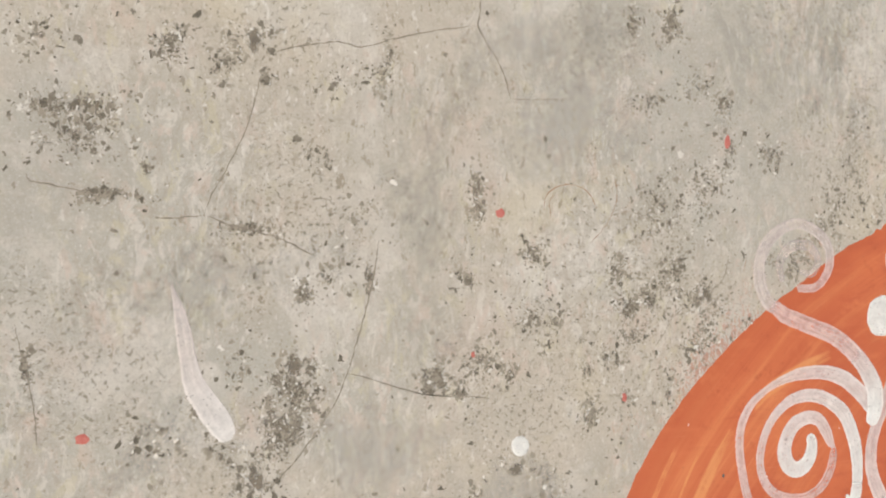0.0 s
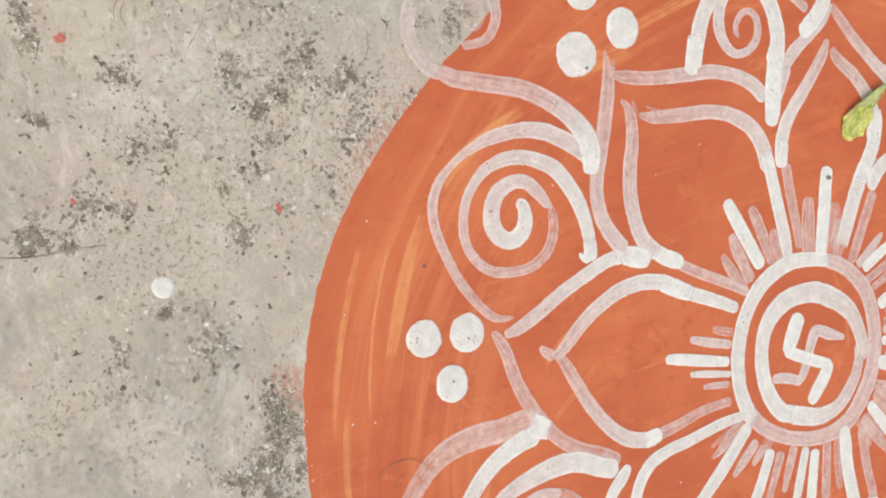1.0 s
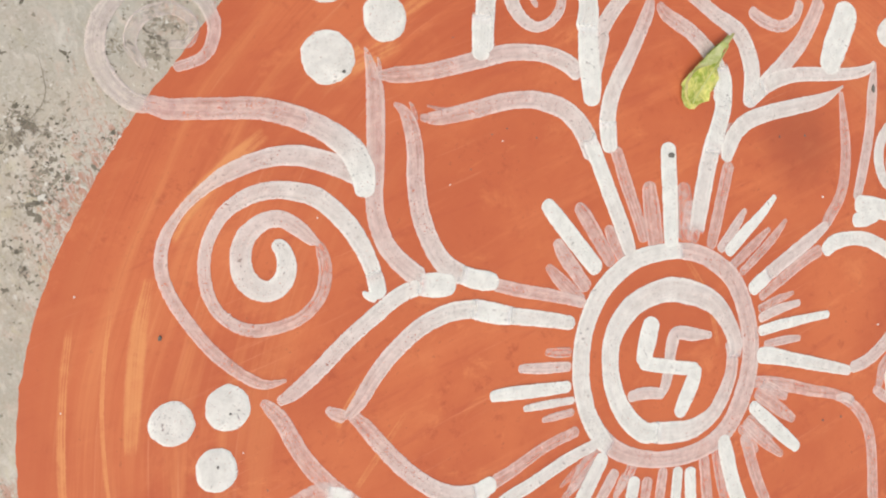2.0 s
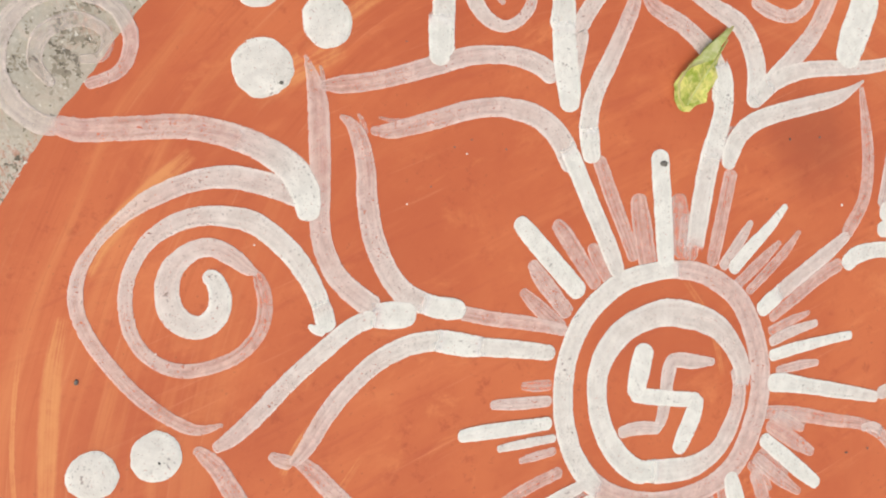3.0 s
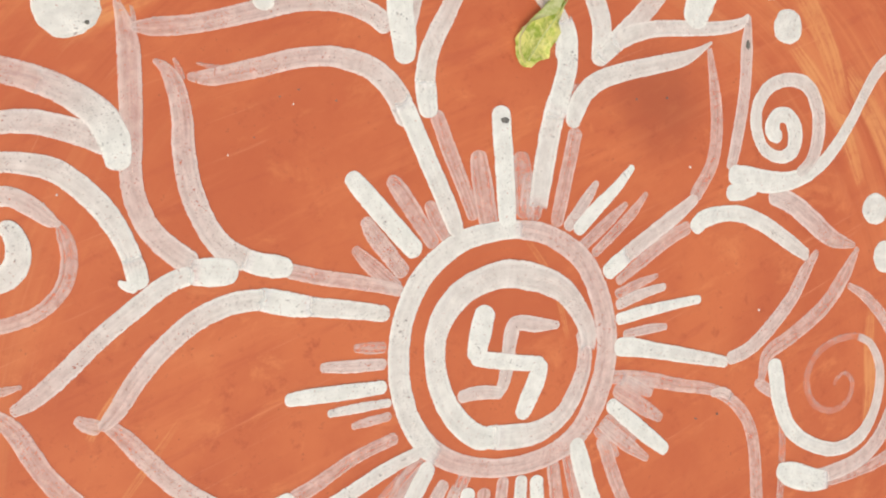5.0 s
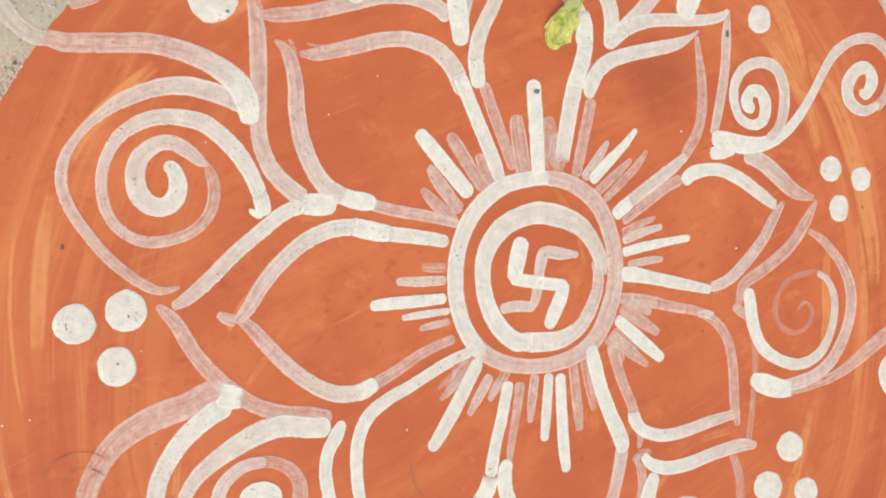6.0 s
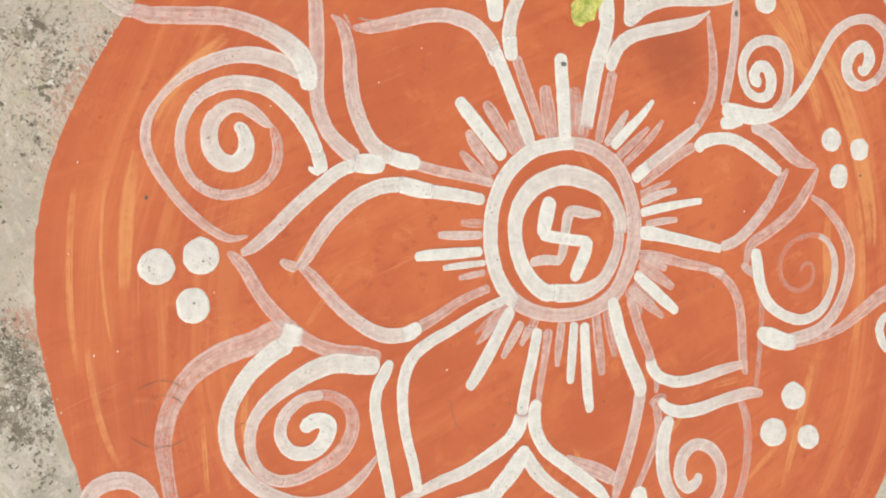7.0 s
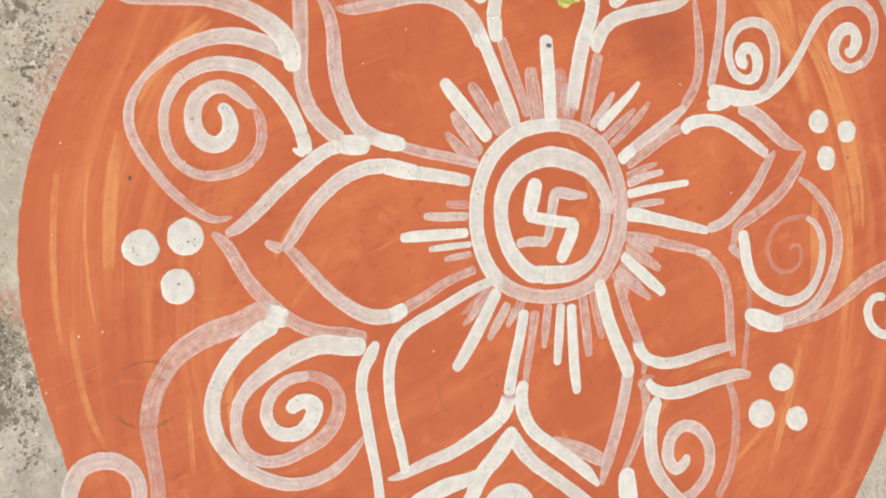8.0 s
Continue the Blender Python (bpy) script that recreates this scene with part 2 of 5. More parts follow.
def white_paint():
    """Chalky white paint, as opaque as it is thick: the mesh carries the load that the finger left."""
    m = Nodes("white_paint", 0.7, 0.3)
    uv = m.node("ShaderNodeSeparateXYZ", Vector=m.tree.nodes["Texture Coordinate"].outputs["UV"])
    u, v = uv.outputs[0], uv.outputs[1]
    rnd = m.node("ShaderNodeObjectInfo").outputs["Random"]
    seed = m.math("MULTIPLY", rnd, 40.0)
    streak = m.noise(1, 5, 0.66, m.stretched(m.math("MULTIPLY", u, 15), m.math("MULTIPLY", v, 2.6), seed), 0.25)
    cloud = m.noise(60, 5, 0.62)
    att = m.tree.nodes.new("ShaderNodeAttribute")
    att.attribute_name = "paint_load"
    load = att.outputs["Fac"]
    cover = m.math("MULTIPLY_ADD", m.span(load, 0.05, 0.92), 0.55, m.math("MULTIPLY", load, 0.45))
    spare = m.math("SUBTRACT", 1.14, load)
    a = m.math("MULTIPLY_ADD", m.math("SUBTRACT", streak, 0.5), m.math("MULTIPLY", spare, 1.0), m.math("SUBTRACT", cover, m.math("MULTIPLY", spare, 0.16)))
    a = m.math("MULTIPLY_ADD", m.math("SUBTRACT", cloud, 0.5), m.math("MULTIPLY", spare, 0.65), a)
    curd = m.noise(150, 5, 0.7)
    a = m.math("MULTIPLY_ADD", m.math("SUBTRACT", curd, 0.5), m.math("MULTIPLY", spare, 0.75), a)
    # paint pushed to both sides, then a grainy, broken margin
    side = m.math("ABSOLUTE", v)
    a = m.math("MULTIPLY_ADD", m.math("MULTIPLY", m.span(side, 0.62, 0.88), m.span(load, 0.05, 0.4)), 0.11, a)
    gritty = m.noise(620, 4, 0.7)
    a = m.math("MULTIPLY", a, m.span(m.math("MULTIPLY_ADD", m.span(side, 0.86, 1.0), -0.07, gritty), 0.30, 0.38))
    # grains of the slab that the paint skipped
    bare = m.math("MULTIPLY", m.span(gritty, 0.58, 0.66), m.math("MULTIPLY", m.span(m.noise(24, 4, 0.65), 0.42, 0.62), m.math("MULTIPLY_ADD", spare, 0.9, 0.16)))
    a = m.math("SUBTRACT", a, m.math("MULTIPLY", bare, 0.9))
    pit = m.math("MULTIPLY", m.span(m.noise(420, 2, 0.5), 0.64, 0.70), m.span(m.noise(30, 3), 0.45, 0.62))
    a = m.math("SUBTRACT", a, m.math("MULTIPLY", pit, 0.45), clamp=True)
    tone = m.mix(m.span(m.noise(80, 5, 0.65), 0.35, 0.65), (0.72, 0.71, 0.655), (0.82, 0.81, 0.75))
    # thin paint has taken up some of the red beneath
    tone = m.mix(m.span(load, 0.95, 0.40, 0.0, 0.7), tone, (0.92, 0.735, 0.68))
    # ends melting into white paint: colour brightened to offset the shade their film casts
    over = m.tree.nodes.new("ShaderNodeAttribute")
    over.attribute_name = "paint_over"
    tone = m.mix(m.span(over.outputs["Fac"], 0.02, 0.4), tone, (0.96, 0.95, 0.91))
    m.colour(tone)
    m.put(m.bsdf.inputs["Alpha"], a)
    m.bump(m.math("ADD", streak, m.math("MULTIPLY", m.noise(300, 3), 0.6)), 0.35, 0.0006)
    return m.mat


def dry_orange():
    """Lighter orange dragged dry over the ground coat, broken into streaks."""
    m = Nodes("dry_orange_drag", 0.62, 0.35)
    uv = m.node("ShaderNodeSeparateXYZ", Vector=m.tree.nodes["Texture Coordinate"].outputs["UV"])
    seed = m.math("MULTIPLY", m.node("ShaderNodeObjectInfo").outputs["Random"], 40.0)
    streak = m.noise(1, 6, 0.7, m.stretched(m.math("MULTIPLY", uv.outputs[0], 7), m.math("MULTIPLY", uv.outputs[1], 3.4), seed), 0.2)
    att = m.tree.nodes.new("ShaderNodeAttribute")
    att.attribute_name = "paint_load"
    broken = m.noise(55, 6, 0.7, warp=0.5)
    f = m.math("MULTIPLY_ADD", broken, 0.55, m.math("MULTIPLY_ADD", att.outputs["Fac"], 0.35, m.math("MULTIPLY", streak, 0.8)))
    a = m.math("MULTIPLY", m.span(f, 0.64, 0.98), 0.92)
    edge = m.span(m.math("ABSOLUTE", uv.outputs[1]), 1.0, 0.55)
    ends = m.span(att.outputs["Fac"], 0.0, 0.25)
    coat, h = ground_coat(m)
    light = m.mix(m.noise(40, 4), (0.67, 0.25, 0.092), (0.76, 0.35, 0.135))
    m.colour(m.mix(m.math("MULTIPLY", m.math("MULTIPLY", a, ends), edge, clamp=True), coat, light))
    m.bump(h, 0.22, 0.0012)
    return m.mat


def film(name, dark, light, scale, lo, hi, most):
    """A thin film that has soaked into the slab: thickest where the mesh says so, broken up by the slab's grain."""
    m = Nodes(name, 0.9, 0.2)
    att = m.tree.nodes.new("ShaderNodeAttribute")
    att.attribute_name = "paint_load"
    rough = m.noise(scale, 9, 0.74, m.turned(62, 1.0, 0.7), 0.5)
    f = m.math("MULTIPLY_ADD", m.math("SUBTRACT", rough, 0.5), 2.2, att.outputs["Fac"])
    a = m.math("MULTIPLY", m.span(f, lo, hi), m.math("MULTIPLY", m.span(att.outputs["Fac"], 0.0, 0.2), most))
    m.put(m.bsdf.inputs["Alpha"], a)
    m.colour(m.mix(m.span(m.noise(45, 5, 0.65), 0.36, 0.64), dark, light))
    m.bump(rough, 0.3, 0.0008)
    return m.mat


def mottled(name, dark, light, scale, rough=0.85, gloss=0.2):
    m = Nodes(name, rough, gloss)
    isle = m.tree.nodes.new("ShaderNodeNewGeometry").outputs["Random Per Island"]
    f = m.math("MULTIPLY_ADD", m.noise(scale, 4), 0.6, m.math("MULTIPLY", isle, 0.5))
    m.colour(m.mix(m.span(f, 0.2, 0.8), dark, light))
    m.bump(m.noise(scale * 3, 3), 0.2, 0.0005)
    return m.mat


def leaf_skin(name, pale, deep, edge):
    m = Nodes(name, 0.5, 0.35)
    f = m.noise(95, 5, 0.65, warp=0.9)
    c = m.mix(m.span(f, 0.38, 0.62), pale, deep)
    c = m.mix(m.span(m.noise(190, 4), 0.5, 0.7, 0.0, 0.6), c, edge)
    m.colour(c)
    m.bsdf.inputs["Subsurface Weight"].default_value = 0.15
    m.bsdf.inputs["Subsurface Radius"].default_value = (0.002, 0.003, 0.001)
    m.bump(f, 0.5, 0.002)
    return m.mat


CONCRETE, TERRACOTTA, WHITE, DRAG = concrete(), terracotta(), white_paint(), dry_orange()
CHALK = mottled("chalk_crumb", (0.62, 0.60, 0.55), (0.78, 0.76, 0.71), 300)
LICHEN = mottled("dark_lichen", (0.12, 0.105, 0.08), (0.34, 0.30, 0.235), 160)
STAIN = film("soaked_dirt", (0.18, 0.155, 0.12), (0.29, 0.245, 0.185), 120, 0.46, 0.76, 0.74)
SKIM = film("trowelled_cement", (0.53, 0.51, 0.455), (0.60, 0.57, 0.51), 14, 0.1, 1.1, 0.6)
SKIM_GREY = film("grey_trowelled_cement", (0.405, 0.39, 0.335), (0.46, 0.44, 0.38), 14, 0.1, 1.1, 0.5)
PALE = mottled("chalky_cement", (0.52, 0.49, 0.43), (0.68, 0.65, 0.58), 180)
CRACK = mottled("crack_dirt", (0.13, 0.115, 0.09), (0.30, 0.26, 0.205), 220)
SCRATCH = mottled("thin_brown_mark", (0.24, 0.12, 0.07), (0.34, 0.20, 0.13), 300)
RED = mottled("red_powder", (0.46, 0.09, 0.075), (0.55, 0.20, 0.16), 300)
GRIT = mottled("grey_grit", (0.06, 0.055, 0.045), (0.20, 0.19, 0.17), 400)
LEAF = leaf_skin("yellow_green_leaf", (0.66, 0.64, 0.20), (0.29, 0.38, 0.045), (0.74, 0.68, 0.31))
LEAF_PALE = leaf_skin("pale_leaf_underside", (0.60, 0.62, 0.30), (0.46, 0.52, 0.17), (0.66, 0.66, 0.38))


# ---- building helpers ----
def part(name, me, material, parent=None, label=""):
    """Links a mesh, or a bmesh, as one object under a thing."""
    if isinstance(me, bmesh.types.BMesh):
        bm, me = me, bpy.data.meshes.new(name)
        bm.to_mesh(me)
        bm.free()
    me.materials.append(material)
    ob = new(name, me)
    ob.parent = parent
    return tagged(ob, label)


def curve_through(points, step):
    """A smooth line through points of any width, at even steps."""
    p = np.array(points, float)
    ext = np.vstack([2 * p[0] - p[1], p, 2 * p[-1] - p[-2]])
    rows = []
    for i in range(len(p) - 1):
        a, b, c, d = ext[i:i + 4]
        n = max(2, int(np.hypot(*(c - b)[:2]) / step) + 1)
        s = np.linspace(0, 1, n, endpoint=False)[:, None]
        rows.append(0.5 * (2 * b + (c - a) * s + (2 * a - 5 * b + 4 * c - d) * s**2 + (3 * b - a - 3 * c + d) * s**3))
    return np.vstack(rows + [p[-1:]])


def mesh_of(name, verts, faces):
    me = bpy.data.meshes.new(name)
    me.from_pydata([tuple(v) for v in verts], [], [tuple(f) for f in faces])
    me.update()
    return me


def wobble(x, y, size, amount):
    return amount * noise.noise((x / size, y / size, 3.7))


# ---- ground ----
DISC_TOP = 0.0003
bm = bmesh.new()
bmesh.ops.create_grid(bm, x_segments=40, y_segments=40, size=250)
ground = tagged(part("ground", bm, CONCRETE), "weathered grey-beige concrete slab with lichen freckles and hairline cracks", "ground", kind="structure")


def ribbon(points, width, z):
    """A thin ragged band lying on the ground: width in metres, at its ends none."""
    line = curve_through([(x, y) for x, y in points], 0.004)
    t = np.gradient(line, axis=0)
    t /= np.linalg.norm(t, axis=1)[:, None] + 1e-9
    side = np.stack([-t[:, 1], t[:, 0]], 1)
    n = len(line)
    verts, faces = [], []
    for i in range(n):
        s = i / (n - 1)
        w = width * (0.35 + random.random() * 0.9) * min(1, 8 * s + 0.1, 8 * (1 - s) + 0.1) / 2
        j = side[i] * random.uniform(-0.4, 0.4) * width
        for k in (-1, 1):
            q = line[i] + j + side[i] * w * k
            verts.append((q[0], q[1], z))
    faces = [(2 * i, 2 * i + 2, 2 * i + 3, 2 * i + 1) for i in range(n - 1)]
    return verts, faces


def crack(width, points):
    part("crack", mesh_of("crack", *ribbon([(x / 100, y / 100) for x, y in points], width * 1.05 / 1000, 0.00034)), CRACK, ground)


def scratch(width, points):
    verts, faces = ribbon([(x / 100, y / 100) for x, y in points], width * 1.7 / 1000, 0.0018 if points[0][0] > -52 and points[0][1] < 30 else 0.0002)
    tagged(part("scratch_mark", mesh_of("scratch_mark", verts, faces), SCRATCH), "thin curved brown scratch on the floor", "scratch", group="thin scratches")


# lichen and dirt flecks: one sheet of small ragged chips, thick in patches
chips_v, chips_f, pale_v, pale_f = [], [], [], []


def chip(x, y, size, verts=chips_v, faces=chips_f):
    """One ragged fleck."""
    z = random.uniform(0.00004, 0.0003)
    k = random.randint(8, 12)
    turn, long = random.uniform(0, math.tau), random.uniform(0.35, 0.95)
    c, s = math.cos(turn), math.sin(turn)
    first = len(verts)
    for i in range(k):
        a = math.tau * i / k
        r = size * random.uniform(0.25, 1.3)
        px, py = r * math.cos(a), r * long * math.sin(a)
        verts.append((x + c * px - s * py, y + s * px + c * py, z))
    faces.append(tuple(range(first, first + k)))


def outside_disc(x, y):
    return math.hypot(x - DISC[0], y - DISC[1]) > disc_radius(math.atan2(y - DISC[1], x - DISC[0])) + 0.002


def disc_radius(a):
    r = RADIUS
    for k, (c, s) in enumerate(ROUND, 1):
        r += (c * math.cos(k * a) + s * math.sin(k * a)) / 1000
    return r


STAINS = []


def soak(x, y, long, wide, turn, most, z, verts, faces, loads):
    """An uneven round film, thick in the middle and none at its rim: metres, degrees."""
    c, s = math.cos(radians(turn)), math.sin(radians(turn))
    n, rings = 28, (0.3, 0.6, 0.85, 1.0)
    first = len(verts)
    verts.append((x, y, z))
    loads.append(most)
    for f in rings:
        for i in range(n):
            a = math.tau * i / n
            k = f * (1 + 0.3 * noise.noise((1.5 * math.cos(a) + x * 40, 1.5 * math.sin(a), y * 40)))
            px, py = long * k * math.cos(a), wide * k * math.sin(a)
            verts.append((x + c * px - s * py, y + s * px + c * py, z))
            loads.append(most * (1 - f) ** 0.8)
    for i in range(n):
        k = (i + 1) % n
        faces.append((first, first + 1 + i, first + 1 + k))
        for j in range(len(rings) - 1):
            a, b = first + 1 + j * n, first + 1 + (j + 1) * n
            faces.append((a + i, b + i, b + k, a + k))


def patch(x, y, long, wide, turn, count):
    """A soaked stain with flecks gathered on it, dense in the middle: centimetres, degrees."""
    c, s = math.cos(radians(turn)), math.sin(radians(turn))
    dense = min(1.0, count / (long * wide) / 75)
    STAINS.append((x / 100, y / 100, long / 75, wide / 75 + 0.003, c, s, 0.34 + 0.46 * dense))
    for _ in range(int(count * CHIPS)):
        far = 1.7 if random.random() < 0.3 else 0.9
        a, b = random.gauss(0, 0.55) * long / 100 * far, random.gauss(0, 0.55) * wide / 100 * far
        # flecks gather along winding veins
        px, py = x / 100 + c * a - s * b, y / 100 + s * a + c * b
        if noise.noise((px * 70, py * 70, 1.3)) + 0.6 * noise.noise((px * 210, py * 210, 4.1)) < random.uniform(-0.35, 0.3):
            continue
        if outside_disc(px, py):
            chip(px, py, min(0.0036, 0.0008 * math.exp(random.gauss(0.14, 0.65))))
            if random.random() < 0.2:
                chip(px + random.gauss(0, 0.005), py + random.gauss(0, 0.005), 0.0008 * math.exp(random.gauss(0.1, 0.5)), pale_v, pale_f)


CHIPS = 2.6
patch(-95.8, 49.5, 3.3, 0.9, 4, 200)
patch(-95.4, 47.5, 3.3, 1.9, 4, 220)
patch(-93.5, 43.5, 2.2, 0.5, 2, 110)
patch(-90.8, 45.4, 0.5, 0.5, 7, 60)
patch(-89.5, 54.4, 1.6, 1.3, 79, 130)
patch(-85.5, 52.8, 2.4, 1.6, 7, 110)
patch(-83.5, 55.0, 1.3, 1.1, 21, 130)
patch(-82.6, 52.3, 0.9, 0.6, 6, 60)
patch(-73.4, 53.4, 2.6, 0.8, 91, 90)
patch(-72.7, 45.3, 0.7, 0.2, 2, 20)
patch(-77.0, 52.7, 2.7, 1.3, 5, 60)
patch(-83.6, 41.4, 1.7, 0.4, 1, 70)
patch(-79.4, 36.7, 1.1, 0.8, 93, 70)
patch(-74.1, 37.9, 1.0, 0.4, 92, 40)
patch(-79.7, 31.2, 1.7, 1.3, 174, 260)
patch(-79.9, 29.5, 2.2, 1.7, 172, 330)
patch(-80.7, 26.6, 2.2, 2.0, 143, 380)
patch(-82.5, 23.0, 1.7, 1.4, 106, 260)
patch(-87.2, 28.4, 0.7, 0.3, 93, 25)
patch(-85.3, 25.7, 2.5, 1.2, 174, 90)
patch(-90.5, 26.4, 2.0, 1.4, 172, 80)
patch(-98.5, 31.9, 1.7, 0.4, 91, 60)
patch(-98.3, 54.0, 2.1, 1.5, 10, 70)
patch(-68.4, 29.7, 1.7, 1.5, 125, 190)
patch(-66.1, 28.7, 1.0, 0.6, 174, 60)
patch(-65.2, 45.1, 1.8, 0.7, 92, 70)
patch(-65.3, 43.1, 1.3, 1.0, 93, 70)
patch(-59.8, 39.8, 1.6, 1.0, 179, 70)
patch(-66.1, 37.5, 1.3, 1.2, 171, 70)
patch(-58.8, 34.7, 2.7, 2.0, 175, 180)
patch(-46.8, 59.9, 1.8, 1.2, 90, 200)
patch(-50.9, 59.2, 2.1, 0.7, 92, 60)
patch(-43.6, 54.8, 2.5, 1.8, 91, 110)
patch(-41.0, 53.2, 1.1, 0.9, 6, 60)
patch(-48.9, 52.7, 2.1, 1.7, 7, 90)
patch(-46.7, 43.8, 4.2, 2.9, 0, 330)
patch(-42.5, 45.9, 2.5, 2.5, 135, 170)
patch(-35.3, 49.0, 1.7, 1.4, 2, 110)
patch(-40.2, 49.0, 2.0, 0.8, 93, 80)
patch(-25.2, 48.1, 2.9, 2.1, 1, 80)
patch(-24.7, 51.9, 2.2, 2.1, 180, 60)
patch(-28.3, 45.4, 1.6, 1.1, 95, 50)
patch(-28.5, 42.7, 1.8, 1.1, 0, 60)
patch(-50.4, 35.0, 1.2, 0.9, 175, 80)
patch(-45.9, 38.4, 2.0, 1.8, 105, 90)
patch(-42.1, 36.7, 0.7, 0.5, 96, 40)
patch(-53.9, 26.0, 1.3, 0.7, 95, 130)
patch(-61.0, 22.2, 1.6, 0.5, 175, 50)
patch(-64.7, 31.1, 2.6, 2.0, 172, 150)
patch(-61.3, 30.1, 1.6, 0.7, 177, 50)
patch(-54.2, 30.0, 1.1, 0.8, 98, 50)
patch(-77.0, 38.3, 1.8, 1.3, 179, 80)
patch(-75.8, 42.6, 2.7, 1.3, 1, 60)
patch(-78.6, 47.1, 1.8, 1.7, 14, 60)
patch(-84.2, 31.8, 1.6, 1.2, 96, 50)
patch(-51.7, 38.4, 1.9, 1.1, 94, 70)
patch(-54.5, 12.1, 2.7, 1.2, 77, 260)
patch(-56.4, 8.1, 2.3, 1.3, 157, 200)
patch(-57.9, 7.7, 2.7, 1.1, 158, 160)
patch(-60.9, 22.1, 1.7, 0.5, 163, 70)
patch(-57.7, 19.2, 2.2, 1.7, 158, 110)
patch(-59.1, 17.3, 2.6, 1.3, 161, 70)
patch(-64.9, 19.6, 1.7, 1.2, 79, 50)
patch(-65.2, 17.1, 2.0, 0.7, 161, 60)
patch(-48.0, 35.9, 2.6, 1.4, 75, 150)
patch(-50.4, 35.5, 1.5, 0.9, 170, 120)
patch(-45.3, 38.9, 1.1, 0.6, 74, 50)
patch(-51.5, 38.3, 1.7, 0.9, 74, 60)
patch(-51.6, 30.9, 2.7, 1.3, 167, 70)
patch(-49.7, 32.7, 1.8, 0.9, 168, 60)
patch(-42.0, 36.5, 0.7, 0.6, 6, 60)
patch(-45.0, 36.2, 1.9, 0.9, 170, 60)
patch(-61.7, 12.4, 5.1, 2.6, 159, 70)
patch(-50.4, 26.1, 2.6, 1.4, 76, 60)
patch(-54.3, 10.0, 2.8, 1.3, 67, 200)
patch(-56.2, 6.3, 1.9, 1.7, 88, 240)
patch(-54.0, 6.7, 1.9, 1.1, 69, 120)
patch(-56.1, 1.9, 2.4, 1.8, 74, 70)
patch(-42.3, 36.1, 1.8, 1.1, 166, 140)
patch(-42.1, 34.3, 1.9, 1.7, 38, 60)
patch(-31.9, 39.4, 3.0, 2.5, 178, 200)
patch(-28.6, 41.6, 2.5, 2.4, 62, 110)
patch(-36.8, 33.4, 2.0, 1.7, 83, 80)
patch(-24.5, 44.8, 3.8, 2.0, 177, 120)
patch(-18.7, 45.4, 2.6, 1.0, 177, 60)
patch(-42.3, 31.5, 2.5, 2.3, 177, 120)
patch(-45.6, 28.1, 2.2, 1.4, 76, 90)
patch(-34.2, 38.7, 2.9, 2.1, 163, 120)
for _ in range(15000):
    px, py = random.uniform(-1.5, 0.25), random.uniform(-0.6, 1.0)
    if outside_disc(px, py) and noise.noise((px * 9, py * 9, 0.3)) + 0.4 * noise.noise((px * 45, py * 45, 5.3)) > random.uniform(-0.25, 0.45):
        chip(px, py, min(0.003, 0.00055 * math.exp(random.gauss(0.1, 0.55))))
# larger flecks in loose drifts over the worn part of the slab
for _ in range(9000):
    px, py = random.uniform(-1.12, 0.0), random.uniform(-0.15, 0.68)
    drift = noise.noise((px * 6, py * 6, 7.3)) + 0.7 * noise.noise((px * 24, py * 24, 2.3)) + 0.7 * noise.noise((px * 80, py * 80, 5.3))
    if outside_disc(px, py) and drift > random.uniform(0.1, 0.8):
        chip(px, py, min(0.0036, 0.0009 * math.exp(random.gauss(0.1, 0.55))))


def soaked(name, verts, faces, loads, material, parent=None):
    me = mesh_of(name, verts, faces)
    me.attributes.new("paint_load", "FLOAT", "POINT").data.foreach_set("value", loads)
    return part(name, me, material, parent)


def skim(material, *rounds):
    """A worn lap of trowelled cement: rounds in centimetres and degrees, with the film's thickness."""
    verts, faces, loads = [], [], []
    for k, (x, y, long, wide, turn, most) in enumerate(rounds):
        soak(x / 100, y / 100, long / 100, wide / 100, turn, most, 0.00001 + 0.000003 * k, verts, faces, loads)
    soaked("cement_skim", verts, faces, loads, material, ground)


skim(SKIM_GREY, (-69.8, 50, 13, 5, 84, 0.5), (-69.3, 36, 12, 5, 86, 0.45))
skim(SKIM_GREY, (-54.5, 57.5, 9, 5.5, 15, 0.6), (-34, 59, 14, 8, 20, 0.5), (-26, 53.5, 10, 6, -20, 0.5))
skim(SKIM_GREY, (-91, 35.5, 10, 6, 20, 0.4))
skim(SKIM, (-57, 49.5, 10, 6, 25, 0.7), (-62, 56.5, 6, 3, 10, 0.5))
skim(SKIM, (-72, 24.5, 9, 6, 10, 0.7), (-84, 38.5, 10, 4.5, 15, 0.6), (-88, 25, 7, 6, 0, 0.5))
skim(SKIM, (-60, 18, 7, 6, 0, 0.6), (-67, 12, 10, 8, 30, 0.6), (-58, -4, 6, 7, 0, 0.5))


